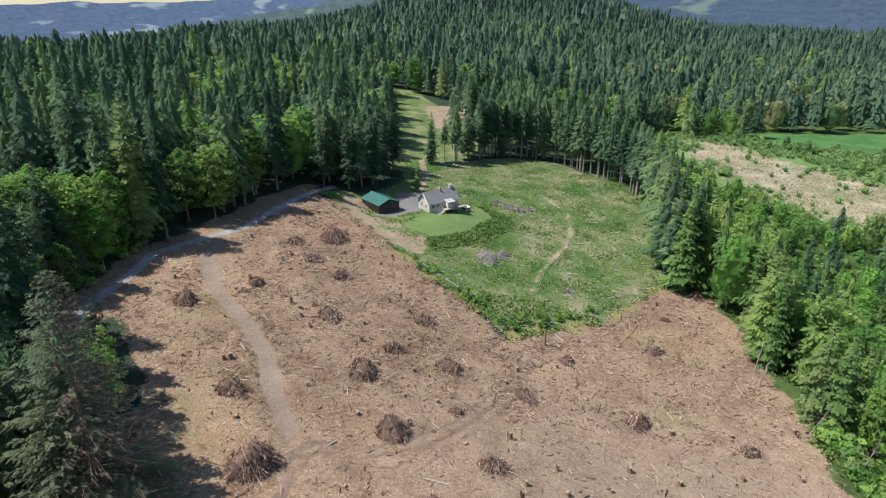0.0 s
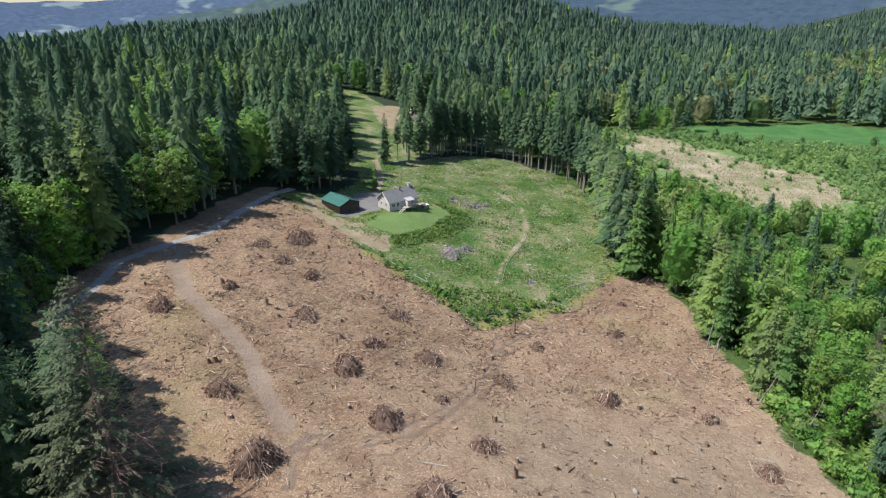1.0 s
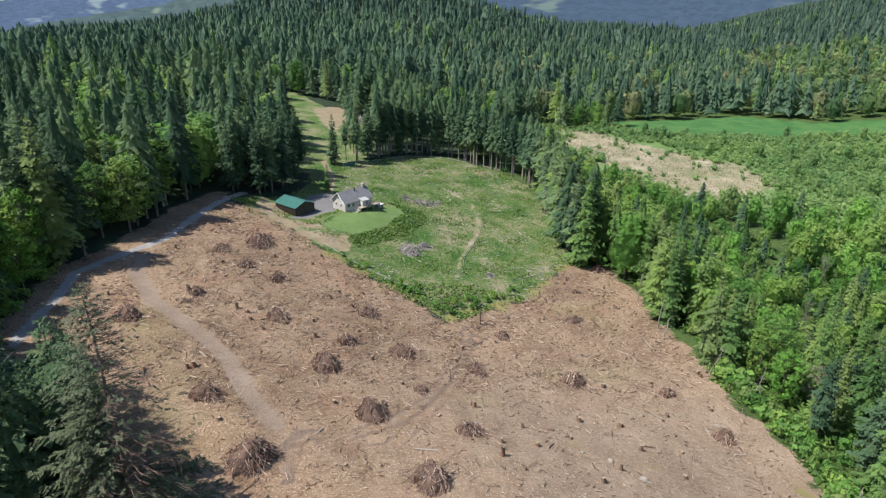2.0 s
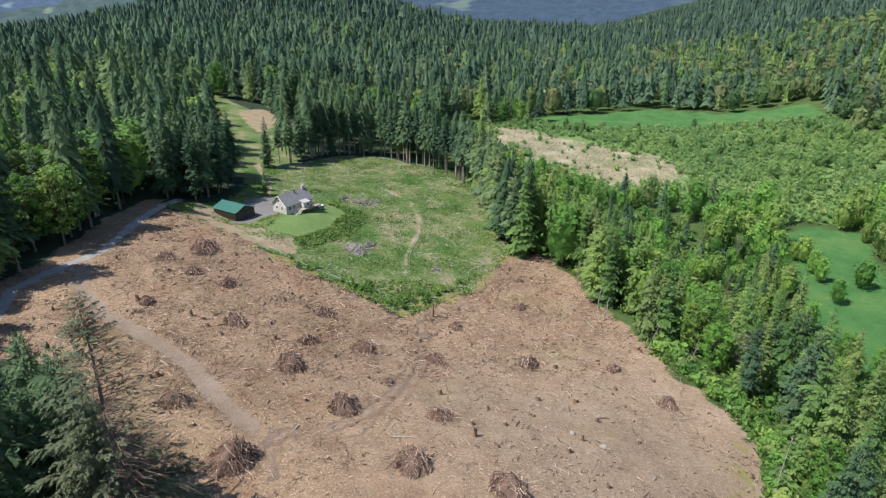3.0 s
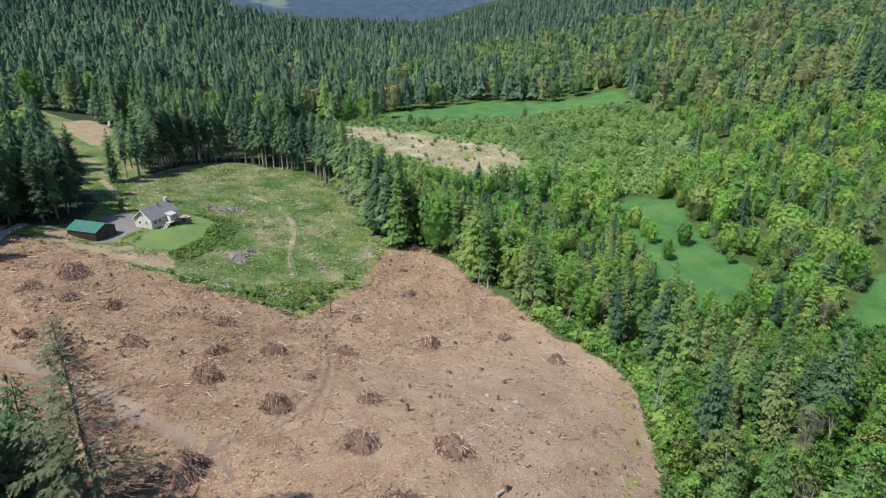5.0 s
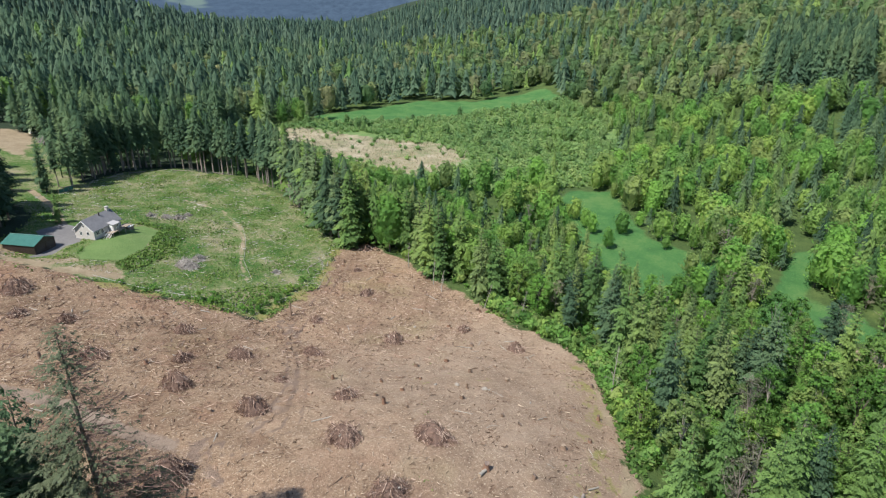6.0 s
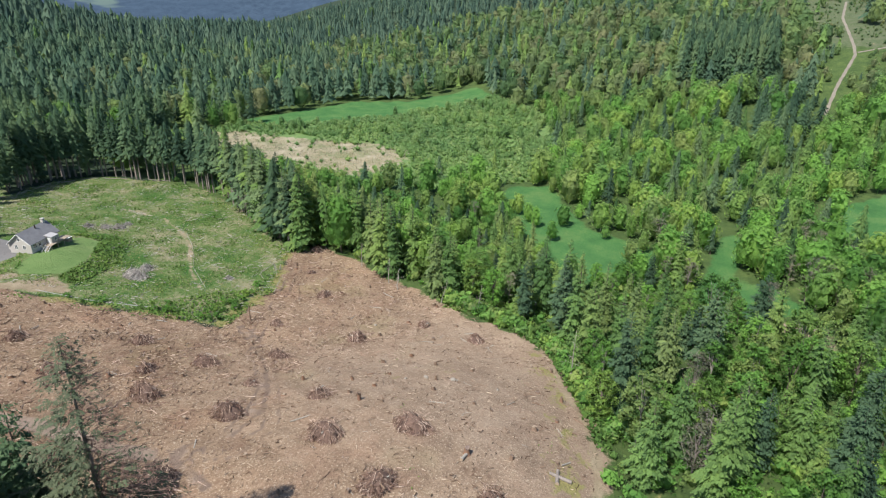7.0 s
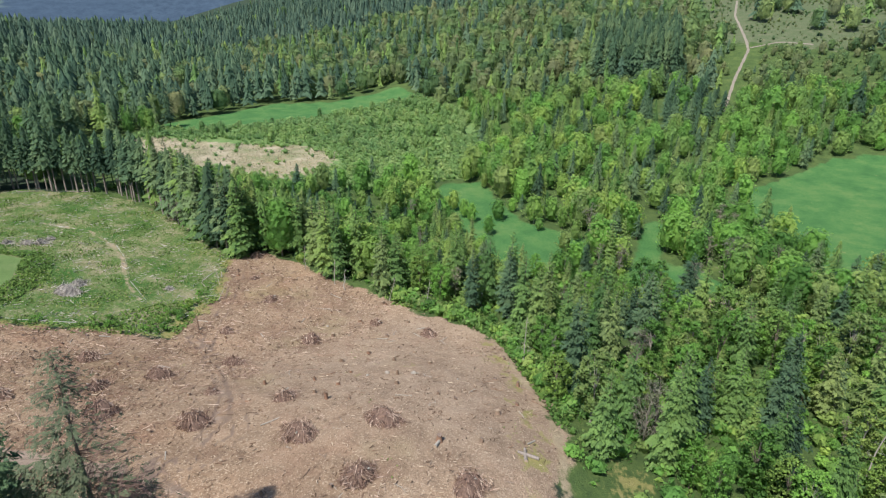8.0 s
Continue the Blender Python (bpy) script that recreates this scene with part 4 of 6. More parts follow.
# low growth between the trees below the clearing
x, y = [a.ravel() for a in np.meshgrid(np.arange(20, 124, 2.5), np.arange(-44, 230, 2.5))]
x, y = (x + rng.uniform(-1.2, 1.2, x.size)) * CELL, (y + rng.uniform(-1.2, 1.2, x.size)) * CELL
ok = (sd(BROWN, x, y) > 1.5) & (along(EDGE_WAY, x, y) > 1.6) & (sd(BRUSHY, x, y) > 0) & (sd([(20, 13), (28, 12), (31, 9), (26, 5), (20, 8)], x, y) > 0) & (sd(GREEN, x, y) > 3) & (sd(MEADOW, x, y) > 1) & (sd(MEADOW_2, x, y) > 1) & (sd(WET, x, y) > 2) & (rng.random(x.size) < 0.55)
x, y = x[ok], y[ok]
woods("shrub", "mid", x, y, rng.uniform(1.0, 4.2, len(x)), "thicket", "green thicket of bushes under the trees", "shrubs")

# the stand of firs on the hillside, made tall to stand out to the camera
x, y = [a.ravel() for a in np.meshgrid(np.arange(440, 535, 4.4), np.arange(105, 208, 4.4))]
x, y = x + rng.uniform(-2.2, 2.2, x.size), y + rng.uniform(-2.2, 2.2, x.size)
ok = sd([(372, 150), (432, 168), (440, 112), (380, 94)], x, y) < 0
x, y = x[ok], y[ok]
woods("fir", "mid", x, y, rng.uniform(30, 42, len(x)), "fir_grove", "stand of tall dark firs on the leafy hillside", "trees")

# brush on the logged part of the hill and along its road
x, y = [a.ravel() for a in np.meshgrid(np.arange(445, 900, 6.0), np.arange(-90, 260, 6.0))]
x, y = x + rng.uniform(-2.5, 2.5, x.size), y + rng.uniform(-2.5, 2.5, x.size)
ok = ((sd(CUT, x, y) < 0) | (sd(SCRUB, x, y) < 0)) & (along(HILL_ROAD, x, y) > 3.5) & (along(HILL_FORK, x, y) > 3.5) & (lumpy(x, y, 40, 4.0) > -0.4 + 0.5 * rng.random(x.size))
x, y = x[ok], y[ok]
woods("shrub", "low", x, y, rng.uniform(0.7, 3.4, len(x)), "hillside_brush", "patchy green and brown brush on the logged hillside", "shrubs", leaves_many)


def hill_way(line, half, name, label):
    """A dirt road laid on the slope."""
    pts = []
    for (ax, ay), (bx, by) in zip(line, line[1:]):
        n = max(2, int(math.hypot(bx - ax, by - ay) / 2))
        pts += [(ax + (bx - ax) * i / n, ay + (by - ay) * i / n) for i in range(n)]
    pts = np.array(pts + [line[-1]]) * CELL
    for _ in range(6):
        pts[1:-1] = 0.5 * pts[1:-1] + 0.25 * (pts[:-2] + pts[2:])
    d = np.gradient(pts, axis=0)
    d /= np.linalg.norm(d, axis=1)[:, None]
    s = np.stack([-d[:, 1], d[:, 0]], 1)
    rows = []
    for k, w in enumerate((-1, -0.5, 0, 0.5, 1)):
        e = pts + s * (w * half * (1 + 0.15 * np.sin(np.arange(len(pts)) * (0.7 + 0.2 * k))))[:, None]
        rows.append(np.stack([e[:, 0], e[:, 1], height(e[:, 0], e[:, 1]) + (0.45 if abs(w) < 1 else 0.1)], 1))
    n = len(pts)
    v = np.concatenate(rows)
    f = [(k * n + i, k * n + i + 1, (k + 1) * n + i + 1, (k + 1) * n + i) for k in range(4) for i in range(n - 1)]
    return tagged(merged(name, v, f, hill_dirt, None, None, True), label, "road", kind="structure")


hill_dirt = plain("pale hill dirt", (0.17, 0.15, 0.12), (0.28, 0.25, 0.20), 0.8, 0.95)
hill_way(HILL_ROAD, 1.15, "road", "pale dirt road up the logged hill")
hill_way(HILL_FORK, 0.9, "road", "pale dirt track branching off across the hillside")

# ---------------------------------------------------------------- the logged clearing
def ground_at(x, y):
    return float(height(x, y))


def by_island(name, dark, mid, light, rough=0.95):
    m, nt, b = material(name, rough, 0.1)
    coords(nt)
    geo = next(n for n in nt.nodes if n.bl_idname == "ShaderNodeNewGeometry")
    c = ramp(nt, geo.outputs["Random Per Island"], [(0.1, dark), (0.55, mid), (0.95, light)])
    nt.links.new(mix(nt, calc(nt, "MULTIPLY", noise_tex(nt, 4, 3), 0.5), c, dark), b.inputs["Base Color"])
    return m


brush = by_island("brown slash", (0.12, 0.074, 0.058), (0.32, 0.212, 0.160), (0.66, 0.52, 0.42))
grey_brush = by_island("grey slash", (0.20, 0.185, 0.165), (0.37, 0.345, 0.31), (0.58, 0.545, 0.50))
splinter = by_island("wood scraps", (0.075, 0.046, 0.032), (0.25, 0.168, 0.118), (0.60, 0.49, 0.37))
cut_wood = plain("fresh cut wood", (0.25, 0.185, 0.13), (0.38, 0.30, 0.22), 6, 0.85)
log_bark = plain("log bark", (0.10, 0.065, 0.045), (0.30, 0.21, 0.15), 3, 0.95, relief=0.03)
rust_bark = plain("rusty bark", (0.13, 0.072, 0.046), (0.28, 0.17, 0.115), 3, 0.95, relief=0.03)


# filling of the heaps, its dark tone standing in for shade between sticks
pile_core = plain("packed bark", (0.062, 0.041, 0.033), (0.205, 0.134, 0.103), 3.5, 0.95, relief=0.15)
pale_core = plain("packed grey twigs", (0.09, 0.078, 0.070), (0.34, 0.31, 0.285), 3.5, 0.95, relief=0.15)


def slash_pile(x, y, r, tone, label, seed):
    """A heap of branches thrown together."""
    q, g = Quads(), np.random.default_rng(seed)
    hgt = r * g.uniform(0.82, 1.08)
    turn0 = g.uniform(0, 6.283)

    def lop(a):
        return 1 + 0.24 * math.sin(a + turn0) + 0.17 * math.sin(2 * a + 2.3 * turn0) + 0.1 * math.sin(5 * a)

    for k in range(int(190 + 85 * r)):
        a, rr = g.uniform(0, 6.283), r * math.sqrt(g.uniform(0.02, 1.0))
        z = hgt * (1 - (rr / r) ** 1.3) * g.uniform(0.35, 1.05)
        rr *= lop(a)
        mid = vec((rr * math.cos(a), rr * math.sin(a), z + 0.05))
        turn = a + g.normal(0, 0.7) if g.random() < 0.7 else g.uniform(0, 6.283)
        half = g.uniform(0.22, 0.95) * (0.5 + 0.22 * r)
        tilt = -math.atan2(hgt, r) * g.uniform(0.3, 1.5)
        d = vec((math.cos(turn) * math.cos(tilt), math.sin(turn) * math.cos(tilt), math.sin(tilt))) * half
        e0, e1 = mid - d, mid + d
        for e in (e0, e1):
            e[2] = max(e[2], -0.1)
        w = g.uniform(0.022, 0.055) if g.random() < 0.85 else g.uniform(0.06, 0.12)
        q.stick(e0, e1, w, w * 0.5, 3)
    for k in range(int(20 + 16 * r)):
        a, rr = g.uniform(0, 6.283), r * g.uniform(0.9, 1.7)
        turn, half = a + g.normal(0, 0.9), g.uniform(0.3, 1.0)
        mid, d = vec((rr * math.cos(a), rr * math.sin(a), 0.12)), vec((math.cos(turn), math.sin(turn), g.uniform(-0.12, 0.12))) * half
        w = g.uniform(0.025, 0.06)
        q.stick(mid - d, mid + d, w, w * 0.5, 3)
    ob = new("slash_pile")
    core = Quads()
    n, rings = 14, 5
    for i in range(rings + 1):
        f = i / rings
        for j in range(n):
            a = 6.283 * j / n
            rr = r * 0.86 * (1 - f) * (lop(a) + g.uniform(-0.1, 0.1)) + 0.02
            core.v.append(vec((rr * math.cos(a), rr * math.sin(a), hgt * 0.80 * (1 - (1 - f) ** 1.7) + g.uniform(-0.08, 0.08) - 0.12 * (i == 0))))
    for i in range(rings):
        for j in range(n):
            k = (j + 1) % n
            core.f.append((i * n + j, i * n + k, i * n + n + k, i * n + n + j))
    core.make("core", pile_core if tone is brush else pale_core, ob, "packed bark and twigs inside the heap, darkened for shade", False)
    tagged(q.make("branch_tangle", tone, ob), kind="stuff")
    for k in range(3):
        q = Quads()
        a = g.uniform(0, 6.283)
        d = vec((math.cos(a), math.sin(a), g.uniform(-0.3, 0.2))) * r * g.uniform(0.3, 0.5)
        c = vec((g.uniform(-0.4, 0.4) * r, g.uniform(-0.4, 0.4) * r, hgt * 0.5))
        q.stick(c - d, c + d, 0.16, 0.11, 6, True)
        q.make("log_end", log_bark if tone is brush and k else pale_bark, ob)
    # fine twigs, a dark tangle inside
    q = Quads()
    for k in range(110):
        a, rr = g.uniform(0, 6.283), r * 0.92 * math.sqrt(g.random())
        z = hgt * (1 - (rr / r) ** 1.3) * g.uniform(0.2, 1.0)
        rr *= lop(a)
        c = vec((rr * math.cos(a), rr * math.sin(a), z))
        d = g.normal(size=3) * vec((1, 1, 0.6)) * 0.38
        q.stick(c, c + d, 0.016, 0.01, 3)
    tagged(q.make("twig_tangle", tone, ob), kind="stuff")
    ob.matrix_basis = pose(x, y, ground_at(x, y) - 0.05)
    return tagged(ob, label, "slash pile", "slash piles in the clearing")


PILES = [(-47, 102, 2.6), (-37, 112, 1.7), (-27, 141, 3.3), (-22, 121, 1.9), (-22, 104, 2.3), (-4, 109, 2.1), (-9, 96, 1.8), (-13, 87, 2.8), (1, 93.5, 2.4), (-31, 77, 2.4),
         (-23.3, 60.5, 3.6), (-7.6, 71, 2.8), (2, 79, 1.2), (14, 88, 2.2), (6.4, 65, 2.1), (32.5, 84.5, 2.3), (49, 79.6, 1.6), (51, 66, 2.0), (43.5, 110, 1.9),
         (24, 103, 1.7), (-29, 127, 1.9), (-1, 53, 2.9), (9, 45, 2.9), (-4, 39, 2.6), (4, 27, 2.6), (-35, 136, 1.9), (62.5, 137, 1.8), (50, 124, 1.2)]
for k, (px, py, r) in enumerate(PILES):
    word = "small " if r < 1.8 else "large " if r > 2.7 else ""
    slash_pile(px * CELL, py * CELL, r * CELL, brush, word + "heap of brown logging branches on bare earth", 40 + k)
for k, (px, py, r) in enumerate([(11, 145.5, 3.0), (15.5, 149, 2.0)]):
    slash_pile(px * CELL, py * CELL, r * CELL, grey_brush, "bleached grey heap of branches in the pasture", 90 + k)

# stumps
def stump(x, y, r, h, broken, seed):
    g = np.random.default_rng(seed)
    ob = new("tree_stump")
    q = Quads()
    n = 9
    rings = []
    for f, w in ((-0.15, 1.5), (0.05, 1.35), (0.35, 1.05), (1.0, 0.95)):
        for i in range(n):
            a = 6.283 * i / n
            rr = r * w * (1 + 0.14 * math.sin(i * 2.3 + seed))
            q.v.append(vec((rr * math.cos(a), rr * math.sin(a), h * f + (g.uniform(-0.25, 0.45) * h if broken and f == 1.0 else 0))))
    for k in range(3):
        for i in range(n):
            j = (i + 1) % n
            q.f.append((k * n + i, k * n + j, k * n + n + j, k * n + n + i))
    q.make("bark", rust_bark if seed % 3 == 0 else log_bark, ob, "", True)
    t = Quads()
    t.v = [v * vec((0.97, 0.97, 1)) + vec((0, 0, -0.004 if not broken else -0.05)) for v in q.v[-n:]] + [vec((0, 0, h * (0.98 if not broken else 0.8)))]
    for i in range(0, n - 1, 2):
        t.f.append((n, i, i + 1, (i + 2) % n))
    t.make("cut_top", cut_wood if not broken else dead_wood, ob, "pale sawn top")
    ob.matrix_basis = pose(x, y, ground_at(x, y), 0, 0, g.uniform(0, 360))
    return tagged(ob, "broken standing stump of a snapped tree" if broken else "low sawn tree stump with a pale top", "stump", "stumps in the clearing")


stump(9.5 * CELL, 58 * CELL, 0.34, 1.7, True, 3)
stump(20.5 * CELL, 108.5 * CELL, 0.22, 3.2, True, 4)
g = np.random.default_rng(21)
for k in range(150):
    a, b = g.uniform(-56, 62), g.uniform(24, 168)
    if sd(BROWN, a * CELL, b * CELL) < -1.5 and along(TRACK, a * CELL, b * CELL) > 3 and min(math.hypot(a - p[0], b - p[1]) - p[2] for p in PILES) > 0.8:
        stump(a * CELL, b * CELL, g.uniform(0.22, 0.48), g.uniform(0.35, 1.1), g.random() < 0.35, 200 + k)

# logs lying about
def log(x, y, length, r, turn, mat, label):
    ob = new("log")
    q = Quads()
    q.stick(vec((-length / 2, 0, 0)), vec((0, 0.05 * length * 0.3, 0)), r, r * 0.9, 8)
    q.stick(vec((0, 0.05 * length * 0.3, 0)), vec((length / 2, 0, 0)), r * 0.9, r * 0.75, 8)
    q.make("bark", mat, ob, "", True)
    for s, rr in ((-1, r), (1, r * 0.75)):
        t = Quads()
        t.v = [vec((s * (length / 2 + 0.004), rr * math.cos(6.283 * i / 8), rr * math.sin(6.283 * i / 8))) for i in range(8)]
        t.f = [(0, 1, 2, 3), (0, 3, 4, 7), (4, 5, 6, 7)]
        t.make("sawn_end", cut_wood, ob)
    dx, dy = math.cos(turn), math.sin(turn)
    z0, z1 = ground_at(x - dx * length / 2, y - dy * length / 2), ground_at(x + dx * length / 2, y + dy * length / 2)
    ob.matrix_basis = Matrix.Translation((x, y, (z0 + z1) / 2 + r * 0.8)) @ Euler((0, -math.atan2(z1 - z0, length), turn)).to_matrix().to_4x4()
    return tagged(ob, label, "log", "logs in the clearing")


for k in range(110):
    a, b = g.uniform(-56, 64), g.uniform(22, 168)
    if sd(BROWN, a * CELL, b * CELL) < -1.0 and along(TRACK, a * CELL, b * CELL) > 2.5:
        pale = g.random() < 0.45
        log(a * CELL, b * CELL, g.uniform(1.2, 4.2), g.uniform(0.07, 0.19), g.uniform(0, 6.283), pale_bark if pale else log_bark, ("pale weathered" if pale else "brown") + " log lying on the bare ground")
for a, b, t in ((17, 24.3, 0.5), (17.3, 24.0, 1.9)):
    log(a * CELL, b * CELL, 4.0, 0.36, t, grey_bark, "pale log lying crossed with another on the bare ground")

# larger broken branches
def fallen_branch(seed):
    g, q = np.random.default_rng(seed), Quads()
    p, d = vec((-1.2, 0, 0.06)), 0.0
    for i in range(4):
        e = p + vec((math.cos(d) * 0.65, math.sin(d) * 0.65, g.uniform(-0.03, 0.05)))
        q.stick(p, e, 0.085 - 0.016 * i, 0.07 - 0.016 * i, 5)
        for s in (-1, 1):
            if g.random() < 0.8:
                a = d + s * g.uniform(0.5, 1.1)
                q.stick(e, e + vec((math.cos(a), math.sin(a), g.uniform(0.0, 0.4))) * g.uniform(0.4, 0.9), 0.035, 0.012, 4)
        p, d = e, d + g.uniform(-0.3, 0.3)
    return q


branch_kinds = []
for k in range(5):
    ob = fallen_branch(60 + k).make("fallen_branch", (log_bark, dead_wood, pale_bark, rust_bark, log_bark)[k])
    tagged(ob, ("brown", "grey-brown", "pale", "rust-brown", "brown")[k] + " broken branch with side twigs lying on bare earth", "branch", "fallen branches in the clearing")
    branch_kinds.append(ob)
placed = 0
for k in range(700):
    a, b = g.uniform(-56, 64), g.uniform(22, 168)
    if placed < 200 and sd(BROWN, a * CELL, b * CELL) < -1.0 and along(TRACK, a * CELL, b * CELL) > 2.5:
        s = g.uniform(0.45, 1.1)
        m = Matrix.LocRotScale((a * CELL, b * CELL, ground_at(a * CELL, b * CELL) + 0.02), Euler((0, 0, g.uniform(0, 6.28))), (s, s, s))
        if placed < 5:
            ob = branch_kinds[placed]
        else:
            ob = copy_thing(branch_kinds[placed % 5], Matrix())
        ob.matrix_basis = m
        placed += 1

# scraps of wood all over the bare ground
def litter(name, n, inside, box, lengths, radii, mat, label, seed, thin=0.0):
    g = np.random.default_rng(seed)
    V, F, k = [], [], 0
    x, y = g.uniform(box[0], box[1], n) * CELL, g.uniform(box[2], box[3], n) * CELL
    ok = (sd(inside, x, y) < -0.3) & (np.minimum(along(TRACK, x, y), along(LANE, x, y)) > 1.8) & (sd(LAWN, x, y) > 0.5) & (sd(YARD, x, y) > 4)
    ok &= (y > 80 * CELL) | (g.random(n) < 0.36)
    ok &= g.random(n) < 0.16 + 0.84 * sig(lumpy(x, y, 9, seed) * 9 - 0.6) + thin
    x, y = x[ok], y[ok]
    z = height(x, y)
    for px, py, pz in zip(x, y, z):
        a, half, r = g.uniform(0, 6.283), g.uniform(*lengths) / 2, g.uniform(*radii)
        d = vec((math.cos(a), math.sin(a), g.normal(0, 0.16))) * half
        s = vec((-math.sin(a), math.cos(a), 0)) * r
        c = vec((px, py, pz + r * 0.8 + abs(d[2]) * 0.6))
        u = vec((0, 0, 1.5 * r))
        V += [c - d - s, c - d + s, c - d + u, c + d - s * 0.6, c + d + s * 0.6, c + d + u * 0.7]
        F += [(k, k + 2, k + 5, k + 3), (k + 2, k + 1, k + 4, k + 5)]
        k += 6
    return tagged(merged(name, V, F, mat), label, "wood debris", kind="stuff")


litter("wood_scraps", 50000, BROWN, (-60, 66, 10, 174), (0.2, 1.2), (0.035, 0.10), splinter, "splintered branches and bark strewn over bare earth", 5)
bark_bits = by_island("dark bark bits", (0.055, 0.038, 0.030), (0.10, 0.070, 0.052), (0.17, 0.115, 0.085))
litter("bark_flecks", 9000, BROWN, (-60, 66, 10, 174), (0.2, 0.8), (0.04, 0.10), bark_bits, "dark bark and clods scattered over bare earth", 9)
litter("branch_litter", 10000, BROWN, (-60, 66, 70, 174), (0.8, 2.6), (0.03, 0.08), brush, "dark broken branches strewn over bare earth", 6)
litter("pasture_litter", 9000, GREEN, (-38, 72, 108, 250), (0.4, 2.4), (0.03, 0.09), grey_brush, "bleached sticks lying in rough pasture", 8)

# rough pasture: tufts and low brush
def tufts(name, n, inside, box, size, mat, label, seed, cut=-2.0, away=0.5):
    g = np.random.default_rng(seed)
    x, y = g.uniform(box[0], box[1], n) * CELL, g.uniform(box[2], box[3], n) * CELL
    ok = (sd(inside, x, y) < away) & (sd(LAWN, x, y) > 0.3) & (sd(YARD, x, y) > 0.5) & (along(LANE, x, y) > 2.4) & (along(TRAIL, x, y) > 1.1) & (along(DRIVE, x, y) > 2.2)
    ok &= lumpy(x, y, 10, seed) > cut
    x, y = x[ok], y[ok]
    n = len(x)
    z = height(x, y)
    a, s = g.uniform(0, 6.283, n), g.uniform(*size, n)
    lean = g.uniform(0.2, 1.1, n)
    P = np.stack([x, y, z - 0.05], 1)
    D = np.stack([np.cos(a) * np.sin(lean), np.sin(a) * np.sin(lean), np.cos(lean) * 0.8], 1) * s[:, None]
    W = np.stack([-np.sin(a), np.cos(a), np.zeros(n)], 1) * (s * 0.36)[:, None]
    V = np.stack([P - W * 0.4, P + D * 0.6 - W, P + D, P + D * 0.6 + W], 1).reshape(-1, 3)
    F = np.arange(4 * n).reshape(-1, 4)
    t = np.clip(0.45 + 0.9 * np.repeat(lumpy(x, y, 14, seed + 3), 4) + np.repeat(g.normal(0, 0.18, n), 4), 0, 1)
    return tagged(merged(name, V, F, mat, None, {"tint": t}), label, "grass", kind="stuff")


grass_mat = foliage("pasture plants", (0.068, 0.138, 0.028), (0.150, 0.208, 0.062), (0.31, 0.29, 0.15), False, 0.3)
lush_mat = foliage("lush brush", (0.075, 0.15, 0.04), (0.125, 0.22, 0.055), (0.22, 0.29, 0.085), False, 0.3)
reed_mat = foliage("dry reeds", (0.20, 0.225, 0.11), (0.37, 0.33, 0.22), (0.48, 0.43, 0.32), False, 0.45)
tufts("marsh_grass", 15000, WET, (112, 186, 190, 332), (0.4, 1.0), reed_mat, "dry tan reeds and sedge on the marsh", 33, -0.3)
tufts("pasture_grass", 30000, GREEN, (-38, 72, 108, 250), (0.25, 0.75), grass_mat, "rough tufted pasture grass and weeds", 31)
tufts("brambles", 48000, GREEN, (-38, 72, 108, 250), (0.4, 0.9), lush_mat, "low bright green brambles in the pasture", 35, 0.12)
tufts("edge_brush", 6000, [(4, 121), (13, 108), (26, 116), (36, 121), (20, 127), (6, 126)], (0, 38, 104, 134), (0.4, 1.1), lush_mat, "thick green brush at the pasture's lower edge", 37, -0.15)
tufts("lane_brush", 3000, [(-37, 176), (-28, 163), (-12, 141), (4, 125), (8, 119), (5, 118), (-13, 138), (-32, 166)], (-38, 8, 118, 176), (0.4, 1.1), lush_mat, "weeds and brush along the dirt lane", 39, -0.1)
tufts("garden_bank", 9500, [(-3.6, 151.5), (-3, 145.5), (12, 157), (20.5, 172), (20, 178), (11, 184), (15.5, 176), (7, 161)], (-4, 22, 144, 186), (0.5, 1.2), lush_mat, "lush green bank below the lawn", 41)
tufts("wood_edge_brush", 22000, [(61, 84), (63, 75), (62, 62), (59, 52), (54, 46), (40, 32.5), (30, 24), (36, 24), (60, 42), (69, 62), (67, 84)], (28, 74, 8, 86), (0.5, 1.6), lush_mat, "bright green undergrowth at the edge of the wood", 43)
tufts("clearing_weeds", 2600, BROWN, (-10, 60, 20, 110), (0.2, 0.5), grass_mat, "sparse green weeds in the bare clearing", 45, 0.42)

# ---------------------------------------------------------------- buildings
def metal_sheet(name, dark, light):
    m, nt, b = material(name, 0.45, 0.4)
    c = ramp(nt, noise_tex(nt, 0.8, 5), [(0.3, dark), (0.7, light)])
    nt.links.new(c, b.inputs["Base Color"])
    return m


teal_metal = metal_sheet("teal roof metal", (0.030, 0.115, 0.10), (0.046, 0.155, 0.135))
brown_metal = metal_sheet("dark brown siding", (0.030, 0.022, 0.020), (0.050, 0.038, 0.034))
siding = plain("cream siding", (0.45, 0.42, 0.39), (0.53, 0.50, 0.47), 1.0, 0.7)
shingle = plain("grey shingles", (0.13, 0.13, 0.14), (0.22, 0.22, 0.23), 5, 0.9)
trim_white = plain("white trim", (0.70, 0.70, 0.68), (0.80, 0.80, 0.78), 2, 0.6)
deck_wood = plain("weathered deck boards", (0.26, 0.21, 0.16), (0.40, 0.33, 0.26), 4, 0.85)
brick = plain("chimney masonry", (0.40, 0.37, 0.34), (0.55, 0.52, 0.48), 6, 0.9)
concrete = plain("concrete", (0.36, 0.35, 0.33), (0.46, 0.45, 0.43), 3, 0.9)
glass, _, gb = material("window glass", 0.06, 0.6)
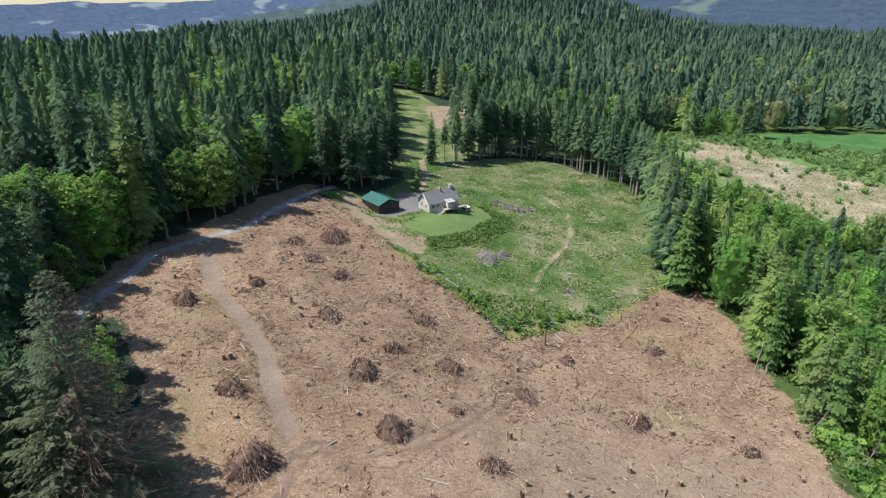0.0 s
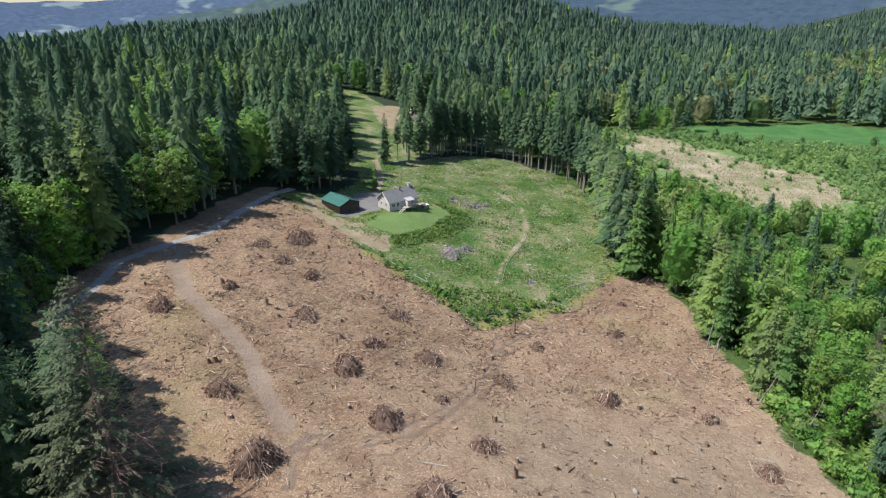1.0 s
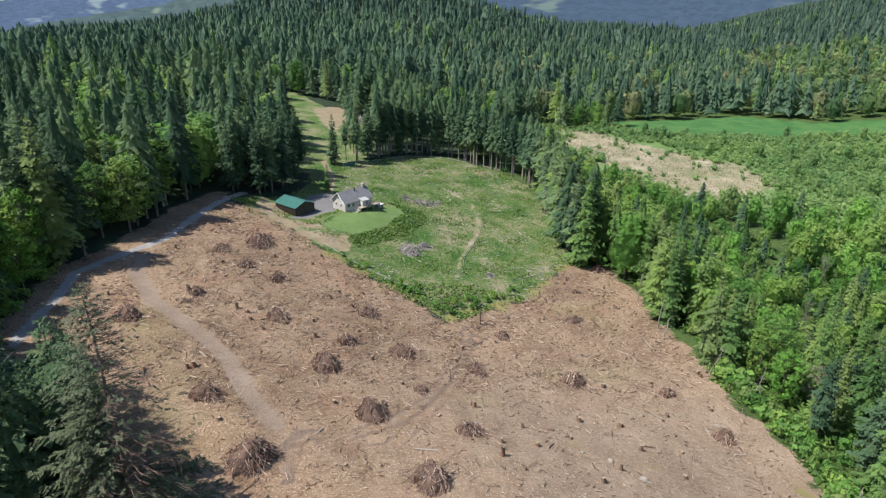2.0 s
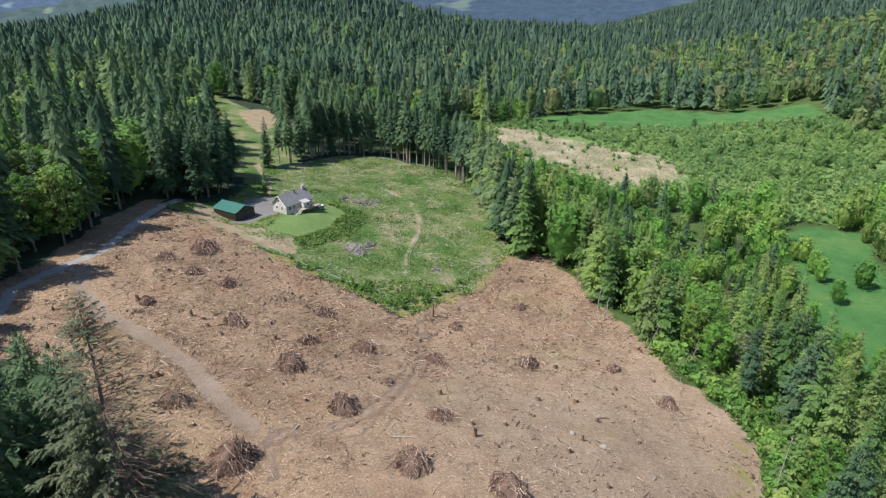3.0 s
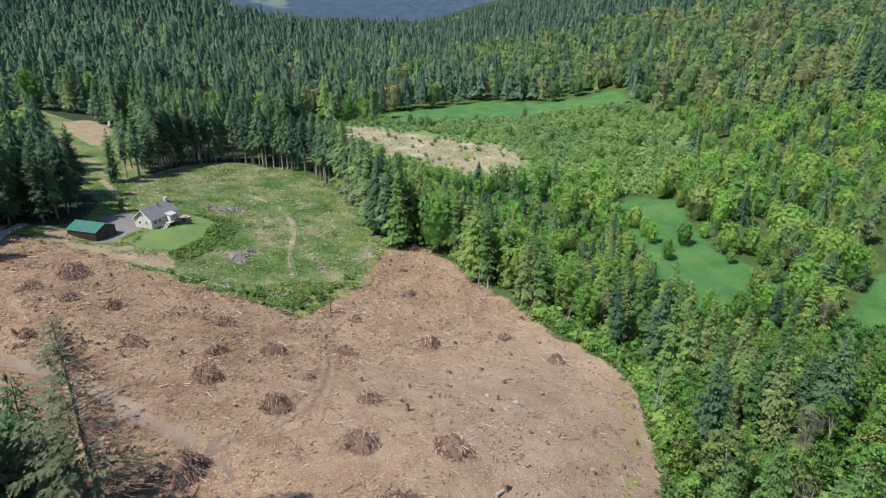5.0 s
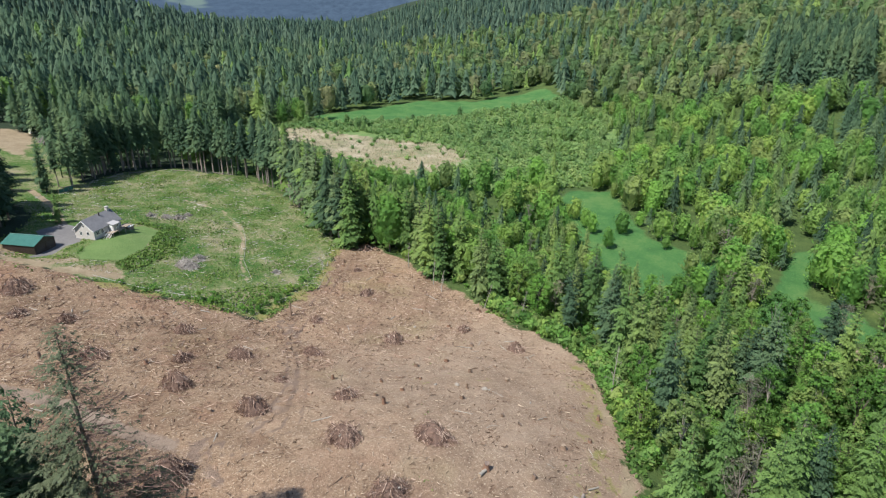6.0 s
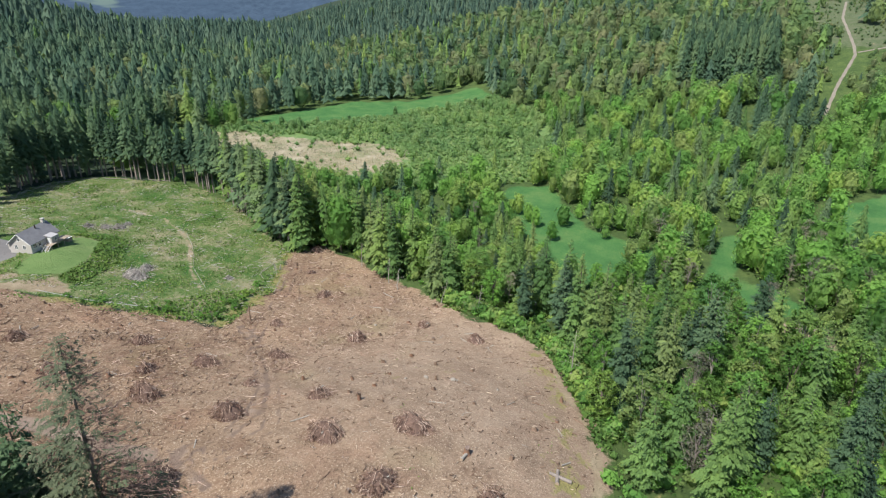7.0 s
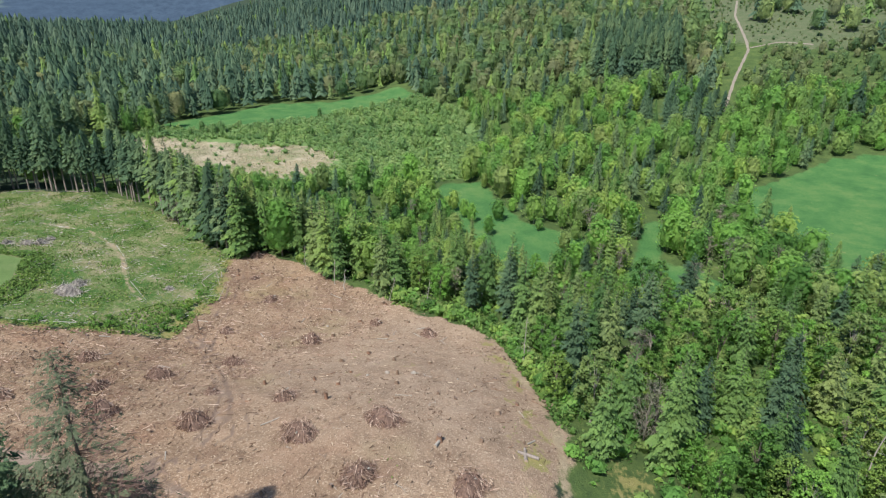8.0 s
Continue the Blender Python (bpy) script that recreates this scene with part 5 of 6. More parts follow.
gb.inputs["Base Color"].default_value = (0.03, 0.04, 0.05, 1)
I4 = Matrix()


def part(name, q, mat, parent, label=""):
    return q.make(name, mat, parent, label)


def one_box(lo, hi, m=I4):
    q = Quads()
    q.box(m, lo, hi)
    return q


def gable_walls(L, W, eave, peak, t=0.15):
    """Four walls as one shell, gables at x = 0 and x = L."""
    q = Quads()
    k = 0
    for x0, x1 in ((0, t), (L - t, L)):
        k = len(q.v)
        for x in (x0, x1):
            q.v += [vec((x, 0, -0.6)), vec((x, W / 2, -0.6)), vec((x, W, -0.6)), vec((x, W, eave)), vec((x, W / 2, peak)), vec((x, 0, eave))]
        for s in (0, 6):
            q.f += [(k + s, k + s + 1, k + s + 4, k + s + 5), (k + s + 1, k + s + 2, k + s + 3, k + s + 4)]
        for i in range(6):
            j = (i + 1) % 6
            q.f.append((k + i, k + j, k + 6 + j, k + 6 + i))
    q.box(I4, (t, 0, -0.6), (L - t, t, eave))
    q.box(I4, (t, W - t, -0.6), (L - t, W, eave))
    return q


def roof_side(L, W, eave, peak, over, side, t=0.16, ribs=0):
    """One slope of a roof, with raised ribs where it is sheet metal."""
    q = Quads()
    rise = (peak - eave) / (W / 2)
    y_out = -over if side < 0 else W + over
    z_out = eave - over * rise
    pts = []
    for x in (-over, L + over):
        for dz in (0.02, 0.02 + t):
            pts += [vec((x, y_out, z_out + dz)), vec((x, W / 2, peak + dz))]
    q.v = pts
    q.f = [(0, 1, 3, 2), (4, 6, 7, 5), (0, 4, 5, 1), (2, 3, 7, 6), (0, 2, 6, 4), (1, 5, 7, 3)]
    for i in range(ribs):
        x = -over + (L + 2 * over) * (i + 0.5) / ribs
        q.stick(vec((x, y_out, z_out + t + 0.02)), vec((x, W / 2, peak + t + 0.02)), 0.03, 0.03, 4)
    return q


def window(parent, m, w, h, name="window"):
    """A window on the plane y = 0 of the pose m, looking along -y."""
    win = part(name, one_box((-w / 2, -0.02, 0), (w / 2, 0.04, h), m), glass, parent, "dark window pane")
    q = Quads()
    for lo, hi in (((-w / 2 - 0.1, -0.06, -0.1), (w / 2 + 0.1, 0.03, 0)), ((-w / 2 - 0.1, -0.06, h), (w / 2 + 0.1, 0.03, h + 0.1)),
                   ((-w / 2 - 0.1, -0.06, 0), (-w / 2, 0.03, h)), ((w / 2, -0.06, 0), (w / 2 + 0.1, 0.03, h)), ((-0.03, -0.05, 0), (0.03, -0.021, h))):
        q.box(m, lo, hi)
    part("frame", q, trim_white, win, "white window frame")
    return win


def house(at, turn):
    """A small cream house with a steep grey roof, a raised porch, steps and two chimneys; its length runs along x."""
    ob = new("house")
    L, W, E, P = 12.0, 7.4, 3.4, 6.5
    part("wall", gable_walls(L, W, E, P), siding, ob)
    part("foundation", one_box((-0.03, -0.03, -0.7), (L + 0.03, W + 0.03, 0.35)), concrete, ob, "grey concrete foundation")
    for s in (-1, 1):
        part("roof", roof_side(L, W, E, P, 0.5, s), shingle, ob, "steep grey shingle roof slope")
    for y0, y1 in ((-0.45, W / 2), (W + 0.45, W / 2)):
        for x in (-0.56, L + 0.5):
            q = Quads()
            r = (P - E) / (W / 2)
            q.stick(vec((x + 0.03, y0, E - 0.45 * r - 0.02)), vec((x + 0.03, y1, P - 0.02)), 0.11, 0.11, 4)
            part("bargeboard", q, trim_white, ob, "white bargeboard")
    gable = Matrix.Rotation(radians(-90), 4, "Z")
    for y, z, w, h in ((2.3, 1.5, 0.9, 1.2), (5.1, 1.5, 0.9, 1.2), (3.7, 4.2, 0.7, 0.9)):
        window(ob, Matrix.Translation((0, y, z)) @ gable, w, h)
    for x, w in ((1.6, 1.3), (3.6, 1.0), (9.9, 1.4)):
        window(ob, Matrix.Translation((x, 0, 1.5)), w, 1.2)
    chimney = part("chimney", one_box((10.6, W / 2 - 0.45, 4.8), (11.5, W / 2 + 0.45, 7.7)), brick, ob, "square pale masonry chimney")
    part("cap", one_box((10.5, W / 2 - 0.55, 7.7), (11.6, W / 2 + 0.55, 7.85)), concrete, chimney)
    q = Quads()
    q.stick(vec((6.6, W / 2 - 0.7, 5.4)), vec((6.6, W / 2 - 0.7, 7.3)), 0.2, 0.2, 8, True)
    part("flue", q, brown_metal, ob, "dark metal flue pipe")
    # raised porch on the long side
    deck = part("deck", one_box((4.6, -3.0, 1.0), (L + 1.6, 0, 1.18)), deck_wood, ob, "raised weathered wooden deck")
    for x in (4.8, 7.6, 10.4, L + 1.4):
        part("post", one_box((x - 0.08, -2.95, -0.9), (x + 0.08, -2.79, 1.0)), deck_wood, deck)
    for z in (1.6, 2.05):
        part("rail", one_box((6.6, -2.98, z), (L + 1.6, -2.9, z + 0.08)), deck_wood, deck)
    for x in np.arange(6.6, L + 1.6, 0.9):
        part("baluster", one_box((x, -2.97, 1.18), (x + 0.06, -2.91, 1.6)), deck_wood, deck)
    porch = part("porch", one_box((6.4, -2.0, 1.18), (9.0, 0, 3.5)), siding, ob, "small enclosed entry porch")
    q = Quads()
    m = Matrix.Translation((7.7, -1.0, 3.55)) @ Matrix.Rotation(radians(10), 4, "X")
    q.box(m, (-1.6, -1.4, 0), (1.6, 1.3, 0.12))
    part("porch_roof", q, plain("pale roofing", (0.34, 0.33, 0.33), (0.42, 0.41, 0.41), 2, 0.7), porch, "pale shed roof over the entry")
    window(porch, Matrix.Translation((8.2, -2.0, 1.9)), 0.8, 1.0)
    door = part("door", one_box((6.36, -1.5, 1.18), (6.41, -0.6, 3.2)), trim_white, porch, "white entry door")
    part("handle", one_box((6.32, -1.42, 2.15), (6.36, -1.36, 2.3)), brown_metal, door)
    # steps down from the deck
    stair = Quads()
    for s in range(9):
        stair.box(I4, (4.6 - 0.3 * (s + 1), -2.8, 0.98 - 0.2 * (s + 1)), (4.6 - 0.3 * s, -1.6, 1.03 - 0.2 * (s + 1)))
    part("stair", stair, deck_wood, ob, "wooden steps from the deck to the lawn")
    for y in (-2.84, -1.6):
        q = Quads()
        q.stick(vec((4.6, y, 1.0)), vec((1.9, y, -0.8)), 0.09, 0.09, 4)
        q.stick(vec((4.6, y, 2.0)), vec((1.9, y, 0.2)), 0.05, 0.05, 4)
        q.stick(vec((1.9, y, -0.9)), vec((1.9, y, 0.25)), 0.05, 0.05, 4)
        part("handrail", q, trim_white, ob)
    # small wing at the back
    wing = part("wing", one_box((2.2, W - 0.1, -0.6), (6.6, W + 2.6, 2.7)), siding, ob, "low back wing")
    q = Quads()
    m = Matrix.Translation((4.4, W + 1.2, 2.9)) @ Matrix.Rotation(radians(-12), 4, "X")
    q.box(m, (-2.5, -1.7, 0), (2.5, 1.7, 0.14))
    part("wing_roof", q, shingle, wing)
    ob.matrix_basis = pose(*at, 0, 0, turn)
    return tagged(ob, "small cream house with steep grey shingle roof and raised porch", "house")


def shed(at, turn):
    """A dark brown metal shed with a teal roof; its length runs along x."""
    ob = new("metal_shed")
    L, W, E, P = 11.4, 8.2, 3.2, 4.8
    part("wall", gable_walls(L, W, E, P), brown_metal, ob)
    for s in (-1, 1):
        part("roof", roof_side(L, W, E, P, 0.35, s, 0.12, 16), teal_metal, ob, "teal ribbed metal roof slope")
    q = Quads()
    q.stick(vec((-0.4, W / 2, P + 0.16)), vec((L + 0.4, W / 2, P + 0.16)), 0.12, 0.12, 4, True)
    part("ridge_cap", q, teal_metal, ob)
    q = Quads()
    for i in range(24):
        x = 0.25 + i * (L - 0.5) / 23
        for y in (-0.02, W + 0.02):
            q.stick(vec((x, y, -0.5)), vec((x, y, E)), 0.025, 0.025, 4)
    for i in range(17):
        y = 0.25 + i * (W - 0.5) / 16
        for x in (-0.02, L + 0.02):
            q.stick(vec((x, y, -0.5)), vec((x, y, E)), 0.025, 0.025, 4)
    part("siding_ribs", q, brown_metal, ob)
    for y in (2.2, 6.0):
        door = part("door", one_box((-0.07, y - 1.5, -0.3), (-0.02, y + 1.5, 2.7)), plain("door metal", (0.05, 0.042, 0.04), (0.07, 0.06, 0.056), 1, 0.5), ob, "dark roll-up door")
        part("handle", one_box((-0.11, y - 0.1, 0.6), (-0.07, y + 0.1, 0.66)), concrete, door)
    ob.matrix_basis = pose(*at, 0, 0, turn)
    return tagged(ob, "dark brown metal shed with a teal ribbed roof", "shed")


house((-3.9 * CELL, 169.3 * CELL, -1.35 * CELL), 33)
shed((-18.2 * CELL + 8.2 * math.cos(radians(37)), 167.8 * CELL + 8.2 * math.sin(radians(37)), -1.25 * CELL), 127)

# silt fence along the trail and the pasture's lower edge
fabric = plain("pale fence fabric", (0.32, 0.32, 0.30), (0.42, 0.41, 0.39), 2, 0.8)


def silt_fence(line, label):
    ob = new("silt_fence")
    for (ax, ay), (bx, by) in zip(line, line[1:]):
        d = math.hypot(bx - ax, by - ay) * CELL
        n = max(1, int(d / 2.4))
        for i in range(n):
            p = [(ax + (bx - ax) * t) * CELL for t in (i / n, (i + 1) / n)], [(ay + (by - ay) * t) * CELL for t in (i / n, (i + 1) / n)]
            a, b = (vec((p[0][k], p[1][k], ground_at(p[0][k], p[1][k]))) for k in (0, 1))
            s = np.cross(b - a, (0, 0, 1))
            s = s / np.linalg.norm(s) * 0.03
            q = Quads()
            sag = 0.06 * math.sin(i * 2.1)
            top0, top1 = vec((0, 0, 0.2 + sag)), vec((0, 0, 0.2 + 0.06 * math.sin((i + 1) * 2.1)))
            low = vec((0, 0, -0.1))
            q.v = [a + low - s, b + low - s, b + top1 - s, a + top0 - s, a + low + s, b + low + s, b + top1 + s, a + top0 + s]
            q.f = [(0, 1, 2, 3), (4, 7, 6, 5), (3, 2, 6, 7), (0, 4, 5, 1), (0, 3, 7, 4), (1, 5, 6, 2)]
            part("fabric", q, fabric, ob)
            q = Quads()
            q.stick(a + vec((0, 0, -0.2)), a + vec((0, 0, 0.95)), 0.035, 0.035, 4, True)
            part("stake", q, deck_wood, ob)
    return tagged(ob, label, "fence")


silt_fence([(38.8, 172), (34.8, 161), (26, 144), (22, 131)], "low pale silt fence beside the dirt trail")
silt_fence([(-11, 145), (-4, 134.8), (1.5, 129.2), (8, 123.2)], "low pale silt fence along the pasture's edge")

# the thin fir at the clearing's corner, half bare
thin_needles = foliage("thin needles", (0.046, 0.070, 0.042), (0.086, 0.114, 0.068), (0.150, 0.168, 0.105), True, 0.15, 0.48, 6.0)


rust_twigs = plain("dry rusty twigs", (0.10, 0.066, 0.052), (0.27, 0.185, 0.15), 5.0, 0.95)


def thin_fir(x, y, h):
    g = np.random.default_rng(77)
    ob = new("thin_fir_tree")
    trunk_of(g, h * 0.98, 0.5, 9, 8, 0.15).make("trunk", bark, ob, "", True)
    crown = Quads()
    for i in range(420):
        f = i / 420
        a = i * 2.399 + g.uniform(-0.3, 0.3)
        bare = math.cos(a) > -0.1 and 0.3 < f < 0.85
        length = (11.6 * (1 - f) ** 0.78 * (0.75 + 0.25 * min(1, f / 0.2)) + 0.3) * g.uniform(0.65, 1.1)
        d, s = vec((math.cos(a), math.sin(a), 0)), vec((-math.sin(a), math.cos(a), 0))
        p0 = vec((0, 0, h * (0.08 + 0.915 * f)))
        for c in range(int(6 + 7.5 * length)):
            if g.random() < (0.90 if bare else 0.5 if f > 0.6 else 0.2):
                continue
            t = g.uniform(0.25, 1.0)
            p = p0 + d * length * t + vec((0, 0, (-0.16 + 0.4 * f) * length * t ** 1.5))
            side = g.choice((-1, 1))
            reach = g.uniform(0.6, 1.2) * (0.6 + 0.08 * length)
            e = p + (d * g.uniform(0.3, 0.9) + s * side * g.uniform(0.3, 1.0)) * reach - vec((0, 0, reach * g.uniform(0.0, 0.6)))
            crown.card(p, e, (d * 0.6 - s * side * 0.5) * 0.26 * reach + vec((0, 0, -0.1 * reach)))
    crown.make("crown", thin_needles, ob, "sparse grey-green needles")
    q = Quads()
    for i in range(250):
        f = g.uniform(0.15, 0.97)
        a = g.uniform(-1.6, 1.6) if g.random() < 0.75 else g.uniform(0, 6.28)
        length = 11.6 * (1 - f) ** 0.78 * g.uniform(0.6, 1.1) + 0.3
        p = vec((0, 0, h * f))
        e = p + vec((math.cos(a), math.sin(a), -0.12 + 0.4 * f)) * length
        q.stick(p, e, 0.055, 0.018, 4)
        for k in range(8):
            t = g.uniform(0.3, 1)
            c = p + (e - p) * t
            q.stick(c, c + vec((math.cos(a + g.choice((-0.9, 0.9))), math.sin(a + g.choice((-0.9, 0.9))), g.uniform(-0.2, 0.3))) * length * 0.22, 0.02, 0.01, 3)
    tagged(q.make("bare_growth", rust_twigs, ob, "bare grey-brown branches on one side"), kind="stuff")
    ob.matrix_basis = pose(x, y, ground_at(x, y) - 0.2)
    return tagged(ob, "tall thin fir with bare branches at the clearing's corner", "tree")


thin_fir(-33.0 * CELL, 46.7 * CELL, 38.2)

# firs beside it
for a, b, h in ((-39, 55.5, 25), (-41.5, 51, 26), (-37.6, 51.8, 29), (-31, 50.5, 5)):
    plant_tree("fir", a * CELL, b * CELL, h, a * 1.3, int(abs(a)) % 4)

for a, b, h in ((-40.5, 60, 19), (-42.5, 63, 17), (-45, 69, 18), (-48, 76, 17)):
    plant_tree("fir", a * CELL, b * CELL, h, a * 1.1, int(abs(b)) % 4)
for a, b, h in ((-43.5, 55.5, 15), (-44, 66, 15), (-46.5, 72.5, 13)):
    plant_tree("leaf", a * CELL, b * CELL, h, b * 0.7, int(abs(b)) % 4)
plant_tree("cedar", -8 * CELL, 188.8 * CELL, 11.5, 0.4, 2)

# trees in front of the wood west of the road
for kd, a, b, h in (("leaf", -67.5, 113, 15), ("cedar", -68, 105, 18), ("leaf", -66, 98, 13), ("fir", -70, 100, 22), ("cedar", -65.5, 91, 17), ("leaf", -69, 120, 14), ("shrub", -65.5, 117, 4), ("shrub", -66, 109, 3.5), ("shrub", -64.5, 121, 3), ("shrub", -65.5, 103, 4)):
    plant_tree(kd, a * CELL, b * CELL, h, a * 1.3, int(b) % 3)

# firs round the house and along the lane
for a, b, h in ((-36, 181, 25), (-35, 184.5, 25), (-28.5, 181, 26), (-25, 184, 27), (-33, 188, 29), (-22, 188, 26), (-27, 190, 28), (-19, 194, 24), (-21, 201, 28), (-17, 206, 27)):
    plant_tree("fir", a * CELL, b * CELL, h, a * 1.7, int(abs(a)) % 4)
for k in (0, 2, 4, 6, 7, 8, 9, 10, 11, 12, 13, 14, 15, 16):
    a = -4 + 2.3 * k
    b = 216 + (a + 9) * 0.87 + (2.0, 5.5, 3.2, 7.5)[k % 4]
    plant_tree("fir" if k % 3 == 0 else "tall_fir", a * CELL, b * CELL, (22, 26, 19, 24, 27)[k % 5], a * 2.1, k % 4)
for a, b, t, s in ((4, 228, 0.5, 9), (22, 241, 0.75, 11), (31, 245, 0.3, 8), (48, 243, -0.5, 10), (60, 233, -0.8, 9), (12, 233, 1.1, 7)):
    log(a * CELL, b * CELL, s, 0.22, t, grey_bark, "grey fallen trunk at the forest edge")


# ---------------------------------------------------------------- small things
stone = plain("pale stone", (0.20, 0.175, 0.145), (0.36, 0.32, 0.27), 2.5, 0.9, relief=0.05)
rusty_needles = plain("grey twigs", (0.20, 0.17, 0.16), (0.36, 0.31, 0.29), 3, 0.95)


def lump(x, y, sx, sy, sz, seed, name, mat, label, category):
    """A rounded, uneven stone."""
    bm = bmesh.new()
    bmesh.ops.create_icosphere(bm, subdivisions=2, radius=1)
    for v in bm.verts:
        v.co *= 1 + 0.28 * noise.noise(v.co * 1.4 + Vector((seed, 0, 0)))
        v.co = Vector((v.co.x * sx, v.co.y * sy, max(v.co.z, -0.5) * sz))
    me = bpy.data.meshes.new(name)
    bm.to_mesh(me)
    bm.free()
    me.materials.append(mat)
    ob = new(name, me)
    ob.matrix_basis = pose(x * CELL, y * CELL, ground_at(x * CELL, y * CELL) + 0.25 * sz, 0, 0, seed * 40)
    return tagged(ob, label, category)


for k, (a, b, s) in enumerate([(-54, 127.6, 0.8), (-52.6, 129.6, 0.7), (-49.6, 131.4, 0.6)]):
    lump(a, b, s, s * 0.8, s * 0.75, k + 1, "boulder", stone, "pale boulder beside the gravel road", "boulder")
for k, (a, b, s) in enumerate([(26, 58, 0.6), (29, 54, 0.7), (22.5, 60, 0.4), (41, 88, 0.5)]):
    lump(a, b, s, s * 0.8, s * 0.6, k + 7, "rock", stone, "pale rock lying on the bare earth", "rock")


def bare_pole(x, y, h, lean, turn, r, mat, label, name="bare_trunk", twigs=0, seed=0):
    """A standing or leaning trunk without leaves, with a few bare twigs."""
    g = np.random.default_rng(seed)
    ob = new(name)
    q = Quads()
    pts = [vec((0, 0, -0.4))] + [vec((g.normal(0, 0.12), g.normal(0, 0.12), h * i / 4)) for i in range(1, 5)]
    for i in range(4):
        q.stick(pts[i], pts[i + 1], r * (1 - 0.2 * i), r * (0.8 - 0.2 * i) + 0.02, 6)
    q.make("trunk", mat, ob, "", True)
    if twigs:
        q = Quads()
        for k in range(twigs):
            f = g.uniform(0.25, 0.98)
            a, length = g.uniform(0, 6.283), (1 - f) * h * 0.16 + 0.5
            p = vec((0, 0, h * f))
            e = p + vec((math.cos(a), math.sin(a), g.uniform(-0.3, 0.3))) * length
            q.stick(p, e, 0.03, 0.01, 3)
            for _ in range(4):
                c = p + (e - p) * g.uniform(0.3, 1)
                q.stick(c, c + g.normal(size=3) * 0.35 * length, 0.014, 0.008, 3)
        tagged(q.make("twig_growth", mat, ob, "bare dead twigs"), kind="stuff")
    ob.matrix_basis = pose(x * CELL, y * CELL, ground_at(x * CELL, y * CELL)) @ pose(0, 0, 0, lean * math.cos(radians(turn)), lean * math.sin(radians(turn)), 0)
    return tagged(ob, label, "dead tree")


for k, (a, b, h) in enumerate([(62, 175, 17), (63.6, 181, 19), (62.6, 178, 16), (64.6, 187, 17)]):
    bare_pole(a + 1.5, b, h, 2, 40 * k, 0.16, rusty_needles, "dead grey tree with bare twigs at the forest edge", "dead_tree", 130, 300 + k)
for k, (a, b, h, lean, turn, r) in enumerate([(42, 129, 4.5, 12, 200, 0.09), (35, 120, 6.0, 34, 80, 0.11), (44, 132, 3.5, 20, 300, 0.08), (62.5, 86, 8, 16, 70, 0.14), (60.5, 100, 7, 14, 110, 0.2),
                                              (62, 105, 9, 2, 10, 0.2), (49.5, 40.5, 14, 4, 90, 0.15), (64.6, 119, 9, 3, 0, 0.15), (63.4, 75, 10, 12, 80, 0.14), (50.8, -20.5, 15, 12, 60, 0.2)]):
    bare_pole(a, b, h, lean, turn, r, pale_bark, "pale bare trunk standing at the clearing's edge", "bare_trunk", 14, 320 + k)
for k, (a, b, length, turn) in enumerate([(40, 133, 6, 0.7), (43, 134.5, 7, 0.5), (46, 133, 5, 0.9), (38, 130, 4, 1.2), (48, 96, 4, 2.2), (56, 99, 5, 1.5), (40, 95, 3.5, 0.4), (50, 118, 4, 0.3), (24, 112, 3.5, 2.0), (28, 96, 3, 1.1)]):
    log(a * CELL, b * CELL, length, 0.13, turn, pale_bark, "long pale pole lying at the pasture's corner" if k < 4 else "pale weathered log lying on the bare ground")
log(9 * CELL, 35 * CELL, 2.6, 0.32, 0.2, pale_bark, "thick pale log lying beside a torn root")
stump(9.9 * CELL, 35.3 * CELL, 0.5, 1.1, True, 9)
for k, (a, b, r) in enumerate([(21, 187, 1.5), (24, 185, 1.7), (27.5, 187.5, 1.2), (30, 133.5, 1.0), (17, 190, 1.3), (12, 305, 4.0)]):
    slash_pile(a * CELL, b * CELL, r * CELL, grey_brush, "low scattered heap of bleached branches in grass", 140 + k)


def pond(x, y, rx, ry):
    m, nt, b = material("still dark water", 0.05, 0.5)
    b.inputs["Base Color"].default_value = (0.012, 0.016, 0.012, 1)
    bump(nt, b, noise_tex(nt, 1.2, 3), 0.08, 0.05)
    n = 40
    z = min(ground_at(x + rx * math.cos(t) * 0.7, y + ry * math.sin(t) * 0.7) for t in np.linspace(0, 6.2, 12)) + 0.28
    vs, fs = [], []
    for k, s in enumerate((0.02, 0.5, 1.0)):
        for i in range(n):
            t = 6.2832 * i / n
            w = s * (1 + 0.18 * math.sin(3 * t) + 0.1 * math.sin(5 * t + 1))
            vs.append((x + rx * w * math.cos(t), y + ry * w * math.sin(t), z - 0.001 * k))
    for k in range(2):
        for i in range(n):
            j = (i + 1) % n
            fs.append((k * n + i, k * n + n + i, k * n + n + j, k * n + j))
    tagged(merged("water", vs, fs, m, None, None, True), "small dark pond among trees and brush", "pond", kind="structure")


pond(101 * CELL, 31 * CELL, 6.5, 4.5)


def hot_tub(x, y, turn):
    """A square tub with a white lid beside the deck."""
    ob = new("hot_tub")
    part("body", one_box((-1.1, -1.1, -0.3), (1.1, 1.1, 0.85)), deck_wood, ob, "brown wooden sides")
    lid = one_box((-1.18, -1.18, 0.85), (1.18, 1.18, 0.99))
    part("lid", lid, trim_white, ob, "white flat lid")
    ob.matrix_basis = pose(x * CELL, y * CELL, ground_at(x * CELL, y * CELL) + 0.35, 0, 0, turn)
    return tagged(ob, "square tub with a white lid on the lawn", "hot tub")


hot_tub(7.0, 177.2, 33)


